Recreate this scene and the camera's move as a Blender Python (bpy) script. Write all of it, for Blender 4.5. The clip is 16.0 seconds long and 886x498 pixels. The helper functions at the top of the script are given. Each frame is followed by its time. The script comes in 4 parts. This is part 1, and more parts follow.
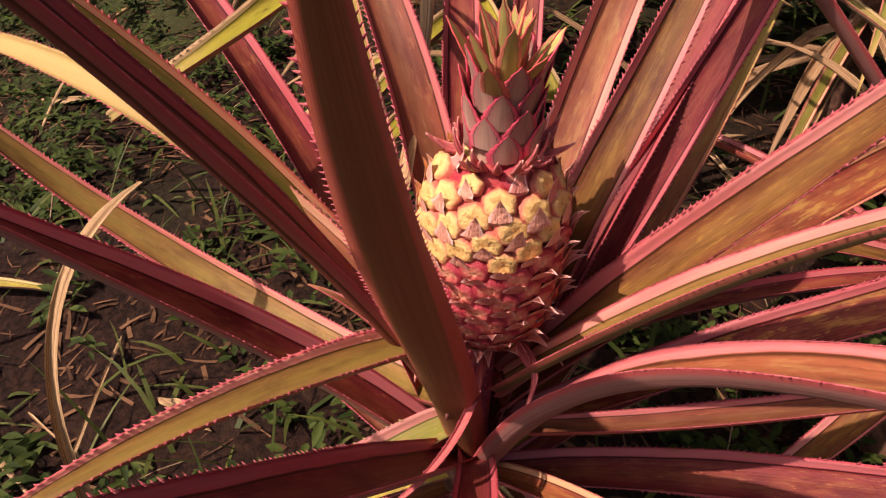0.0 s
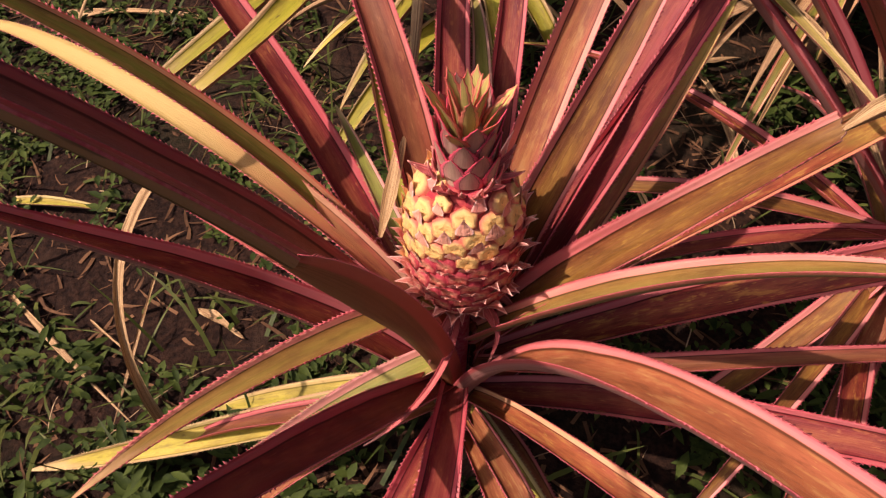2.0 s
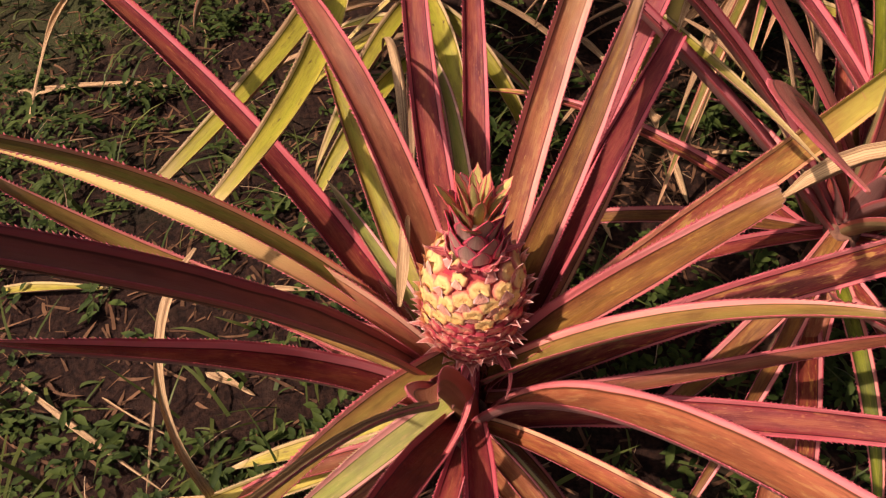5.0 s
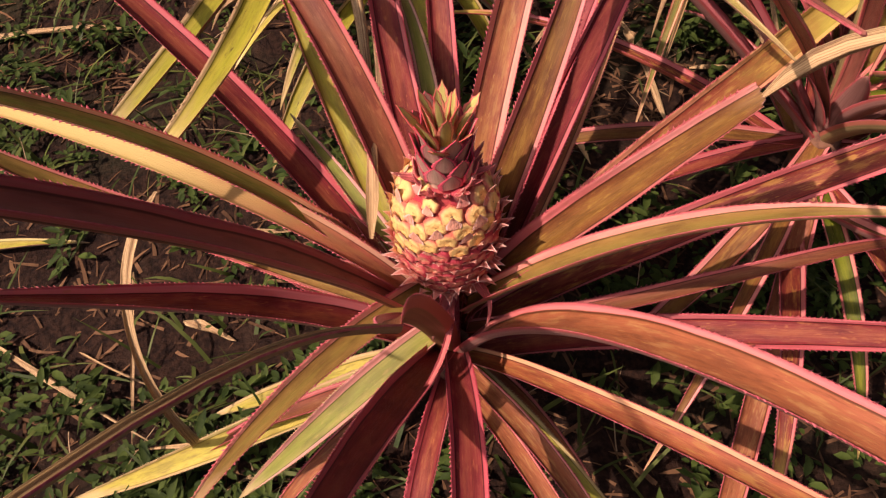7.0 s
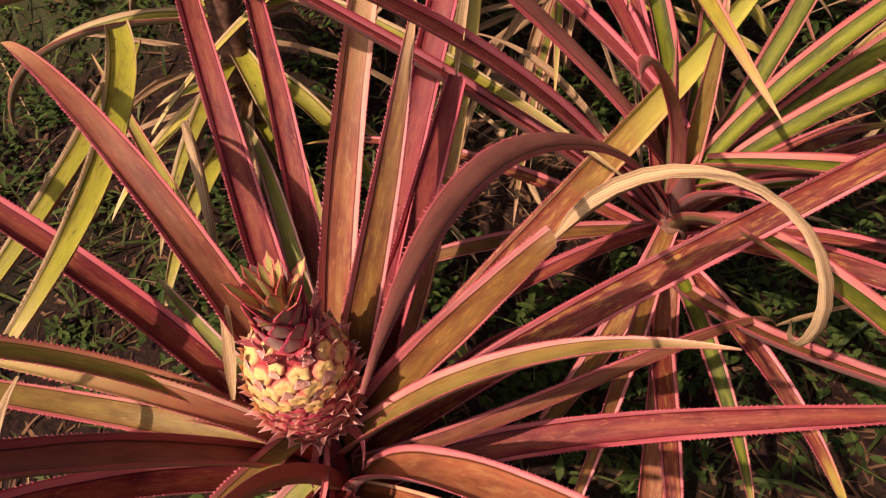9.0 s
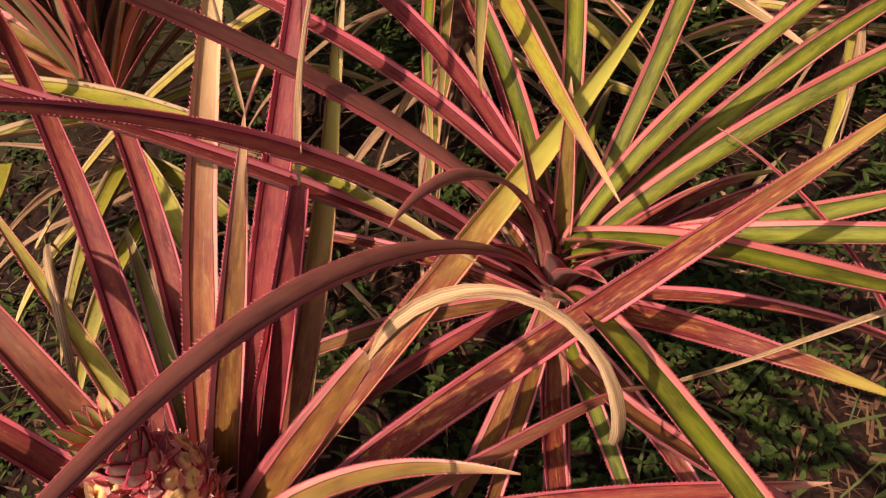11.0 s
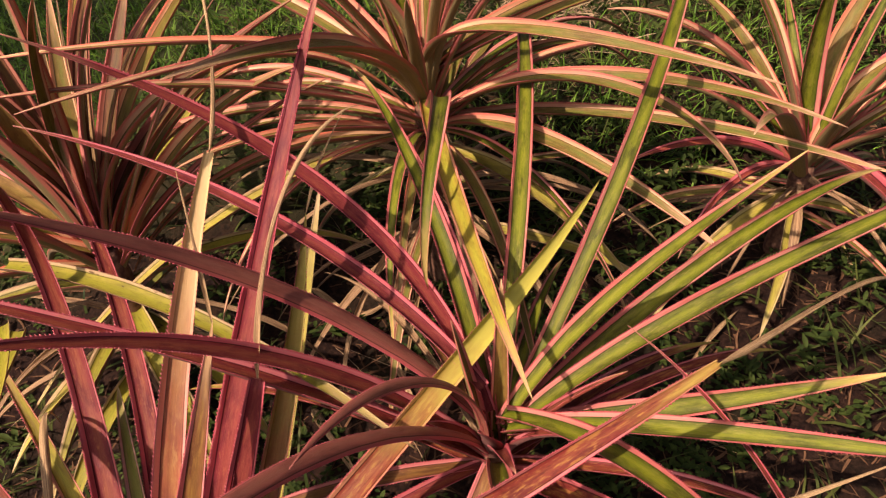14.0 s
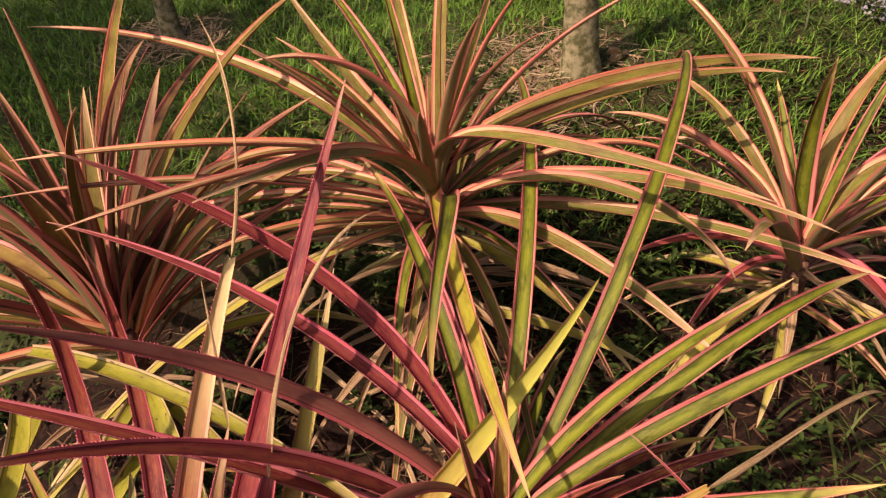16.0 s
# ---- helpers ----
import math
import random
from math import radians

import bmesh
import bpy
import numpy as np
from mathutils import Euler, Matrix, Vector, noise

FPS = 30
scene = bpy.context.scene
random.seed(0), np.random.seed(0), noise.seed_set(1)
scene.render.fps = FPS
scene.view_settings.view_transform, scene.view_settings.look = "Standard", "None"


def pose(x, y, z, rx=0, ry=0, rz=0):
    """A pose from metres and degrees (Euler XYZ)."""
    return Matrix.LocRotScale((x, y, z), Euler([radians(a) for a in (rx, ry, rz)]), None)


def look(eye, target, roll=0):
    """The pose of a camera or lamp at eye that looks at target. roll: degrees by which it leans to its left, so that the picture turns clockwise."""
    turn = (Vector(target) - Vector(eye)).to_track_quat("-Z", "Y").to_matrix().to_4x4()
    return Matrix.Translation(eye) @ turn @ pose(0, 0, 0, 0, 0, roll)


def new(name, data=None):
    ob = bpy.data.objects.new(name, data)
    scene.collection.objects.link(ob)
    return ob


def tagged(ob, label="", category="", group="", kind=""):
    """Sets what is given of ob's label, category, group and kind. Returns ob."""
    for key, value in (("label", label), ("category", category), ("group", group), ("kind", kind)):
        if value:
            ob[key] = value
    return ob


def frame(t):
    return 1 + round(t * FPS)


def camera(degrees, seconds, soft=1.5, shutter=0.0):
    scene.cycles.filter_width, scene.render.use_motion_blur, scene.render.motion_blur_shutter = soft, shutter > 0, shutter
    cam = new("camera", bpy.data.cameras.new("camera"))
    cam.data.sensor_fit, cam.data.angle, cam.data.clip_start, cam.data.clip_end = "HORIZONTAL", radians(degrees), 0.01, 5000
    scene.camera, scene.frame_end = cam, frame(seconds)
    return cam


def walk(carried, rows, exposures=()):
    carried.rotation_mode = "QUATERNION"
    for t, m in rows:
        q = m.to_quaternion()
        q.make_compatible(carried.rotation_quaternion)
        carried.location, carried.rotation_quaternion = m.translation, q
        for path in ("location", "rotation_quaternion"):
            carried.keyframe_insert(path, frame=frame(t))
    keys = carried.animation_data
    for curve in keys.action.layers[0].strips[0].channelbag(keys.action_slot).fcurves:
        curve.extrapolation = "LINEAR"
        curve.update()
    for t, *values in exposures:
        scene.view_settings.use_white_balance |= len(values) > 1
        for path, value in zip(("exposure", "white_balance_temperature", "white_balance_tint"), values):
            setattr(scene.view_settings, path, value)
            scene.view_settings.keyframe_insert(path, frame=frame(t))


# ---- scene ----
cam = camera(62.15, 16.0, soft=1.25)
# seconds, eye in metres, Euler XYZ turn in degrees
PATH = [
    (0, -0.0045, 0.0166, 0.7551, 49.06, -1.41, -0.15),
    (0.5, -0.0027, 0.0166, 0.8032, 44.45, -1.73, 0.63),
    (1, 0.0061, 0.0104, 0.8356, 40.32, -1.42, 2.01),
    (1.5, 0.0175, 0.0063, 0.8745, 39.26, -1.38, 2.88),
    (2, 0.0253, -0.0024, 0.9185, 38.34, -0.55, 1.35),
    (2.5, 0.0163, -0.0085, 0.9765, 38.12, 0.72, -0.48),
    (3, 0.0069, -0.0148, 1.0184, 38.86, 0.92, -3.88),
    (3.5, -0.0055, -0.0292, 1.0372, 38.75, 0.53, -6.07),
    (6, -0.0470, 0.0026, 1.0276, 36.59, 0.79, -8.38),
    (6.5, -0.0372, -0.0015, 1.0131, 34.64, 1.11, -9.78),
    (7, -0.0271, -0.0040, 1.0063, 33.45, 1.40, -10.56),
    (7.5, -0.0137, 0.0036, 1.0187, 35.00, 2.10, -12.38),
    (8, 0.0139, 0.0112, 1.0368, 36.83, 1.82, -15.58),
    (10.5, 0.1794, 0.0105, 1.0878, 40.53, 4.20, -23.33),
    (11, 0.2166, 0.0015, 1.1055, 41.36, 4.75, -24.56),
    (11.5, 0.2461, -0.0079, 1.1358, 42.93, 5.37, -24.43),
    (12, 0.2665, -0.0173, 1.1682, 44.10, 5.30, -24.50),
    (12.5, 0.2805, -0.0299, 1.1991, 45.10, 5.38, -24.35),
    (13, 0.2960, -0.0389, 1.2256, 46.41, 5.23, -23.91),
    (13.5, 0.3100, -0.0495, 1.2515, 47.68, 4.82, -23.11),
    (14, 0.3162, -0.0571, 1.2800, 49.05, 4.87, -22.60),
    (14.5, 0.3161, -0.0553, 1.3057, 50.05, 4.58, -22.04),
    (15, 0.3153, -0.0495, 1.3259, 50.81, 4.52, -21.80),
    (15.5, 0.3179, -0.0477, 1.3485, 52.18, 4.23, -21.72),
    (16, 0.3192, -0.0542, 1.3726, 53.20, 4.01, -21.56),
]
walk(cam, [(t, pose(x, y, z, rx, ry, rz)) for t, x, y, z, rx, ry, rz in PATH],
     exposures=[(0.0, 0.15, 6300.0, 37.0), (8.0, 0.12, 6330.0, 35.5), (10.0, 0.10, 6340.0, 35.0), (16.0, 0.22, 6360.0, 32.0)])

# ---- sky and sun ----
SUN_FROM = Vector((-0.585, -0.17, 0.79)).normalized()
world = bpy.data.worlds.new("sky")
scene.world = world
world.use_nodes = True
sky = world.node_tree.nodes.new("ShaderNodeTexSky")
sky.sky_type = "NISHITA"
sky.sun_disc = False
sky.sun_elevation = math.asin(SUN_FROM.z)
sky.sun_rotation = math.atan2(SUN_FROM.x, SUN_FROM.y)
sky.air_density = 0.55
sky.dust_density = 7.0
sky.ozone_density = 0.2
world.node_tree.links.new(sky.outputs["Color"], world.node_tree.nodes["Background"].inputs["Color"])
world.node_tree.nodes["Background"].inputs["Strength"].default_value = 0.085
sun = new("sun", bpy.data.lights.new("sun", "SUN"))
sun.data.energy = 5.0
sun.data.angle = radians(0.6)
sun.data.color = (1.0, 0.80, 0.645)
sun.matrix_world = look(SUN_FROM * 20, (0, 0, 0))

# ---- materials ----
def nodes_of(name):
    m = bpy.data.materials.new(name)
    m.use_nodes = True
    t = m.node_tree
    return m, t, t.nodes["Principled BSDF"]


class Tree:
    """Short hand for wiring a material's nodes."""

    def __init__(self, t):
        self.t = t

    def put(self, socket, value):
        if isinstance(value, bpy.types.NodeSocket):
            self.t.links.new(value, socket)
        elif isinstance(value, tuple) and len(value) == 3 and socket.type == "RGBA":
            socket.default_value = (*value, 1)
        else:
            socket.default_value = value

    def math(self, op, a, b=0.0, clamp=False):
        n = self.t.nodes.new("ShaderNodeMath")
        n.operation, n.use_clamp = op, clamp
        self.put(n.inputs[0], a)
        self.put(n.inputs[1], b)
        return n.outputs[0]

    def step(self, x, lo, hi, a=0.0, b=1.0):
        n = self.t.nodes.new("ShaderNodeMapRange")
        n.interpolation_type = "SMOOTHSTEP"
        for k, v in zip(("Value", "From Min", "From Max", "To Min", "To Max"), (x, lo, hi, a, b)):
            self.put(n.inputs[k], v)
        return n.outputs["Result"]

    def mix(self, fac, a, b, blend="MIX"):
        n = self.t.nodes.new("ShaderNodeMix")
        n.data_type, n.blend_type = "RGBA", blend
        self.put(n.inputs[0], fac)
        self.put(n.inputs[6], a)
        self.put(n.inputs[7], b)
        return n.outputs[2]

    def noise(self, where, scale, detail=3.0, rough=0.55, stretch=None, shift=None):
        m = self.t.nodes.new("ShaderNodeMapping")
        self.put(m.inputs["Vector"], where)
        m.inputs["Scale"].default_value = stretch or (1, 1, 1)
        if shift is not None:
            self.put(m.inputs["Location"], shift)
        n = self.t.nodes.new("ShaderNodeTexNoise")
        self.put(n.inputs["Vector"], m.outputs["Vector"])
        n.inputs["Scale"].default_value, n.inputs["Detail"].default_value = scale, detail
        n.inputs["Roughness"].default_value = rough
        return n.outputs["Fac"]

    def bump(self, height, strength, distance=0.001):
        n = self.t.nodes.new("ShaderNodeBump")
        n.inputs["Strength"].default_value, n.inputs["Distance"].default_value = strength, distance
        self.put(n.inputs["Height"], height)
        return n.outputs["Normal"]

    def coord(self, kind):
        return self.t.nodes.new("ShaderNodeTexCoord").outputs[kind]

    def split(self, vector):
        n = self.t.nodes.new("ShaderNodeSeparateXYZ")
        self.put(n.inputs[0], vector)
        return n.outputs

    def chance(self):
        return self.t.nodes.new("ShaderNodeObjectInfo").outputs["Random"]

    def island(self):
        return self.t.nodes.new("ShaderNodeNewGeometry").outputs["Random Per Island"]

    def attribute(self, name):
        n = self.t.nodes.new("ShaderNodeAttribute")
        n.attribute_name = name
        return n.outputs["Fac"]

    def shift_by(self, value, much=40.0):
        n = self.t.nodes.new("ShaderNodeCombineXYZ")
        v = self.math("MULTIPLY", value, much)
        for k in range(3):
            self.put(n.inputs[k], v)
        return n.outputs[0]


def blade_material(name, heart, flank, margin, rim, tip, blotch, start=0.60, gloss=0.40, spots=0.3, fade=(0.78, 1.02), mottle=0.2, rim_at=0.90):
    """The upper face of a leaf: heart along the middle, flanks, pale margins, a red rim, blotches and a drying tip."""
    start -= 0.06
    m, t, b = nodes_of(name)
    k = Tree(t)
    uv = k.coord("UV")
    x = k.split(uv)
    chance = k.chance()
    off = k.shift_by(chance)
    wob = k.noise(uv, 1.0, 2.0, stretch=(1.5, 9, 1), shift=off)
    d = k.math("ABSOLUTE", k.math("MULTIPLY", k.math("SUBTRACT", x[0], 0.5), 2.0))
    d = k.math("ADD", d, k.math("MULTIPLY", k.math("SUBTRACT", wob, 0.5), 0.16))
    streak = k.noise(uv, 1.0, 4.0, 0.6, (34, 3.0, 1), off)
    fine = k.noise(uv, 1.0, 2.0, 0.6, (110, 14.0, 1), off)
    patch = k.noise(uv, 1.0, 3.0, 0.6, (2.2, 16.0, 1), off)
    inner = k.mix(k.step(k.math("ADD", d, k.math("MULTIPLY", streak, 0.35)), 0.25, 0.75), heart, flank)
    inner = k.mix(k.step(patch, 0.42, 0.72), inner, tuple(0.62 * c for c in flank))
    inner = k.mix(k.math("MULTIPLY", k.step(streak, 0.56, 0.74), 0.09), inner, margin)
    thread = k.noise(uv, 1.0, 3.0, 0.7, (150, 2.0, 1), off)
    inner = k.mix(k.math("MULTIPLY", k.step(thread, 0.50, 0.66), 0.10), inner, tip)
    inner = k.mix(k.math("MULTIPLY", k.step(thread, 0.46, 0.34), 0.40), inner, tuple(0.35 * c for c in flank))
    fleck = k.noise(uv, 1.0, 2.0, 0.6, (26, 70, 1), off)
    inner = k.mix(k.math("MULTIPLY", k.step(fleck, 0.64, 0.72), 0.5), inner, blotch)
    scratch = k.noise(uv, 1.0, 2.0, 0.5, (150, 30, 1), off)
    inner = k.mix(k.math("MULTIPLY", k.step(scratch, 0.70, 0.78), 0.25), inner, tip)
    blush = k.noise(uv, 1.0, 2.0, 0.5, (3, 4, 1), off)
    edge = k.mix(k.step(blush, 0.40, 0.62), margin, tuple(0.62 * a + 0.38 * c for a, c in zip(rim, margin)))
    mott = k.noise(uv, 1.0, 4.0, 0.65, (7, 28, 1), off)
    inner = k.mix(k.math("MULTIPLY", k.step(mott, 0.50, 0.66), mottle), inner, blotch)
    inner = k.mix(k.math("MULTIPLY", k.step(mott, 0.46, 0.34), 1.3 * mottle), inner, tuple(0.4 * c for c in flank))
    colour = k.mix(k.step(d, start, start + 0.05), inner, edge)
    # dark crease where the margin folds up, its shade put into the colour
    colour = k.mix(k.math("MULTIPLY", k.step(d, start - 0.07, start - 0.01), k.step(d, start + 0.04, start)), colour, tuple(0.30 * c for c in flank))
    colour = k.mix(k.step(d, rim_at, rim_at + 0.08), colour, rim)
    spot = k.noise(uv, 1.0, 2.0, 0.5, (5, 42, 1), off)
    colour = k.mix(k.math("MULTIPLY", k.step(spot, 0.66, 0.74), spots), colour, blotch)
    along = k.attribute("along")
    dry = k.math("ADD", along, k.math("MULTIPLY", k.math("SUBTRACT", patch, 0.5), 0.25))
    colour = k.mix(k.step(dry, *fade), colour, tip)
    shade = k.math("ADD", 0.72, k.math("ADD", k.math("MULTIPLY", fine, 0.32), k.math("MULTIPLY", chance, 0.28)))
    grey = t.nodes.new("ShaderNodeCombineColor")
    for i in range(3):
        k.put(grey.inputs[i], shade)
    colour = k.mix(1.0, colour, grey.outputs[0], "MULTIPLY")
    k.put(b.inputs["Base Color"], colour)
    k.put(b.inputs["Roughness"], k.math("ADD", gloss - 0.14, k.math("MULTIPLY", streak, 0.28)))
    b.inputs["Specular IOR Level"].default_value = 0.16
    k.put(b.inputs["Normal"], k.bump(k.math("ADD", streak, k.math("ADD", k.math("MULTIPLY", fine, 0.5), thread)), 0.45, 0.0008))
    return m


def under_material(name, low, high, edge=0.86, red=(0.40, 0.07, 0.06)):
    """The scurfy lower face of a leaf, with fine pale lines."""
    m, t, b = nodes_of(name)
    k = Tree(t)
    uv = k.coord("UV")
    off = k.shift_by(k.chance())
    line = k.noise(uv, 1.0, 3.0, 0.6, (60, 3.0, 1), off)
    patch = k.noise(uv, 1.0, 3.0, 0.6, (2.0, 9.0, 1), off)
    x = k.split(uv)
    d = k.math("ABSOLUTE", k.math("MULTIPLY", k.math("SUBTRACT", x[0], 0.5), 2.0))
    colour = k.mix(k.step(line, 0.35, 0.68), low, high)
    colour = k.mix(k.math("MULTIPLY", k.step(patch, 0.4, 0.7), 0.5), colour, low)
    colour = k.mix(k.math("MULTIPLY", k.step(d, edge, edge + 0.10), 0.85), colour, red)
    k.put(b.inputs["Base Color"], colour)
    b.inputs["Roughness"].default_value = 0.62
    b.inputs["Specular IOR Level"].default_value = 0.3
    k.put(b.inputs["Normal"], k.bump(line, 0.3, 0.0008))
    return m


def straw_material(name, pale, dark, mould):
    """Dead leaf: straw fibres with brown mould."""
    m, t, b = nodes_of(name)
    k = Tree(t)
    uv = k.coord("UV")
    off = k.shift_by(k.chance())
    fibre = k.noise(uv, 1.0, 4.0, 0.65, (45, 3.0, 1), off)
    patch = k.noise(uv, 1.0, 3.0, 0.6, (2.0, 12.0, 1), off)
    colour = k.mix(k.step(fibre, 0.40, 0.58), dark, pale)
    colour = k.mix(k.math("MULTIPLY", k.step(patch, 0.56, 0.72), 0.75), colour, mould)
    k.put(b.inputs["Base Color"], colour)
    b.inputs["Roughness"].default_value = 0.7
    b.inputs["Specular IOR Level"].default_value = 0.25
    k.put(b.inputs["Normal"], k.bump(fibre, 0.6, 0.0012))
    return m


def speckled_material(name, a, b_colour, scale, rough=0.6, bump=0.3, islands=False):
    m, t, b = nodes_of(name)
    k = Tree(t)
    where = k.coord("Object")
    n = k.noise(where, scale, 4.0, 0.6)
    fac = k.step(n, 0.38, 0.64)
    if islands:
        fac = k.math("ADD", k.math("MULTIPLY", k.island(), 0.75), k.math("MULTIPLY", fac, 0.25))
    k.put(b.inputs["Base Color"], k.mix(fac, a, b_colour))
    b.inputs["Roughness"].default_value = rough
    b.inputs["Specular IOR Level"].default_value = 0.12
    k.put(b.inputs["Normal"], k.bump(n, bump, 0.002))
    return m


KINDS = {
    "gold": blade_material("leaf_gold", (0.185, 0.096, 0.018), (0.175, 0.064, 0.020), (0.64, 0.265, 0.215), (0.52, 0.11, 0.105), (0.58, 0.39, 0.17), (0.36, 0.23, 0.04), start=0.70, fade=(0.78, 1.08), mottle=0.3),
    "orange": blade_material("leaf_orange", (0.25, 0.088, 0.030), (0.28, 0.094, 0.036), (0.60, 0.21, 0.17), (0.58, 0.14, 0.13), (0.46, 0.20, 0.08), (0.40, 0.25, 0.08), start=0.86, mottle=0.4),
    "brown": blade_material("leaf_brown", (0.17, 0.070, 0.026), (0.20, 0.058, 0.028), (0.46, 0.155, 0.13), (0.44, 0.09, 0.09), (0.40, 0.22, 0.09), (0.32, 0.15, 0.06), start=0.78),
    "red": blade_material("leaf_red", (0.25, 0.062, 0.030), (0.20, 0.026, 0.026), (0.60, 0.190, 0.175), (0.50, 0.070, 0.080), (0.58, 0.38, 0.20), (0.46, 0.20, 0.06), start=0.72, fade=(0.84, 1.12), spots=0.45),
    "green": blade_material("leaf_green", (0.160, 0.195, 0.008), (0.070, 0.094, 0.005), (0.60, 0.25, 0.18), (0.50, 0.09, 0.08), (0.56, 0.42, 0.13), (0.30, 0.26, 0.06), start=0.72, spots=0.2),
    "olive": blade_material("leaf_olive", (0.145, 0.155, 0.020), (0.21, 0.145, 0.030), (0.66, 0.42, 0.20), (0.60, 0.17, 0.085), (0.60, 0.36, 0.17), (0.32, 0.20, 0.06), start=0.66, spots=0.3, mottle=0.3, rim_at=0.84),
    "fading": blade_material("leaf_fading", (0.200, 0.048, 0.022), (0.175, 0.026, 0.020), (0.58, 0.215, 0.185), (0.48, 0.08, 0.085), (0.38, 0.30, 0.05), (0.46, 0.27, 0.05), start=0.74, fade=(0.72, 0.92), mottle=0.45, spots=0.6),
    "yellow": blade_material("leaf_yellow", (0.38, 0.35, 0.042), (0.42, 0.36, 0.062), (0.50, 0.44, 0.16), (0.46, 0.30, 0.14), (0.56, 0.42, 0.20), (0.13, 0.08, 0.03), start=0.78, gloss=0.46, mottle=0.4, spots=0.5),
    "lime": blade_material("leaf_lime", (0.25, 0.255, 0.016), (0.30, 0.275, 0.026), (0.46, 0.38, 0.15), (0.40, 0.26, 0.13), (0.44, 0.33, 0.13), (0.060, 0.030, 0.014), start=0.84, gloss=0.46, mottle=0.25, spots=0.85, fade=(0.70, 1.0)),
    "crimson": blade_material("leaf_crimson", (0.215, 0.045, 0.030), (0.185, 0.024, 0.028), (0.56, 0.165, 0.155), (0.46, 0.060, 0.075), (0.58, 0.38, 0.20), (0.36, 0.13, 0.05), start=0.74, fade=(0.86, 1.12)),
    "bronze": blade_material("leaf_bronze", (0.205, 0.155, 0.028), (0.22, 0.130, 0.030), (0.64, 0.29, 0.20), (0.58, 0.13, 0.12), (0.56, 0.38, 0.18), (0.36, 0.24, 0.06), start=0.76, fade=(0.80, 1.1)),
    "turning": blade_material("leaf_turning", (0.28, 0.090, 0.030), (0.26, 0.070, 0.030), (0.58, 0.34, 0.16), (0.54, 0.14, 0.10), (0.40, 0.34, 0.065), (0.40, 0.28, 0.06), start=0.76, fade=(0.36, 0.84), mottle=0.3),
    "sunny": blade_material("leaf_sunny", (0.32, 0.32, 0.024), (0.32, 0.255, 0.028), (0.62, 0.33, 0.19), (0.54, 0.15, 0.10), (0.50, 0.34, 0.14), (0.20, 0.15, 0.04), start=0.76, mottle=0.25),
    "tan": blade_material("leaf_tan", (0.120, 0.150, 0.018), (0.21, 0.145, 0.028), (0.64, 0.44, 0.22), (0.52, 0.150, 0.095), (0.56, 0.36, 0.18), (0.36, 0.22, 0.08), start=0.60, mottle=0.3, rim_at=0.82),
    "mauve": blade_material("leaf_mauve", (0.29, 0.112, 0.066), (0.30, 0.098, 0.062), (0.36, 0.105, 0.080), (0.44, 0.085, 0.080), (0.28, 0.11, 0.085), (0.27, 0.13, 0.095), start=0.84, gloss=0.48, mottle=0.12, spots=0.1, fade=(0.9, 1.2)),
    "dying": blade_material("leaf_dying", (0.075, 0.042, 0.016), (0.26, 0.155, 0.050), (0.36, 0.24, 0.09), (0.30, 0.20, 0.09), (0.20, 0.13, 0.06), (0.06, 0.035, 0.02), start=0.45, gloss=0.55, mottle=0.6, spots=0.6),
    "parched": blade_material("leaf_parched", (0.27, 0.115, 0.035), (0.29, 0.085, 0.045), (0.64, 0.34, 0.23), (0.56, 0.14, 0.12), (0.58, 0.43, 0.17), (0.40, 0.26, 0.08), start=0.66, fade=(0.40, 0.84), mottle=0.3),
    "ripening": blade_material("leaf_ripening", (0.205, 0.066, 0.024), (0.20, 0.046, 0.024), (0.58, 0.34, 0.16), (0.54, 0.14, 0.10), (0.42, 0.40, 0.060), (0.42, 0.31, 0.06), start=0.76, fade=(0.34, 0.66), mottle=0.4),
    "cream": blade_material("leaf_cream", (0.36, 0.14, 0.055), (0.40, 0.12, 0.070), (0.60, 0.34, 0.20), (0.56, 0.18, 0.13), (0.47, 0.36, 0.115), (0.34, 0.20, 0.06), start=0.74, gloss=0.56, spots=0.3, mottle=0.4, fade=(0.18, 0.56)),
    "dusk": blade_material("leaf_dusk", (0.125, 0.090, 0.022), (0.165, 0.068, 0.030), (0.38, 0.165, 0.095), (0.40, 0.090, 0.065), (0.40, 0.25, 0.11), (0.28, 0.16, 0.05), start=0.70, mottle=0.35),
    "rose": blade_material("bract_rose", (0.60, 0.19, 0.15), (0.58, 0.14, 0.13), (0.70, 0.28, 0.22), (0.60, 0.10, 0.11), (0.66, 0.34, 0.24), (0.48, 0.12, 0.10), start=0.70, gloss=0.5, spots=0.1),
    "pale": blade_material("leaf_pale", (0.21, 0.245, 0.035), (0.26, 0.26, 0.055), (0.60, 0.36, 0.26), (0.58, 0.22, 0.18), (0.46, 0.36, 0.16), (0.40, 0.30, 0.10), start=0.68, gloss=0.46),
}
STRAW = straw_material("leaf_straw", (0.58, 0.42, 0.19), (0.20, 0.115, 0.045), (0.13, 0.07, 0.035))
STRAW_OLD = straw_material("leaf_straw_old", (0.40, 0.27, 0.12), (0.17, 0.10, 0.045), (0.09, 0.05, 0.03))
UNDER = under_material("leaf_underside", (0.24, 0.115, 0.085), (0.34, 0.18, 0.135))
# red margin, widened in colour to stand for light shining through the leaf
UNDER_BROWN = under_material("leaf_underside_brown", (0.24, 0.105, 0.036), (0.33, 0.150, 0.055), 0.58, (0.46, 0.105, 0.060))
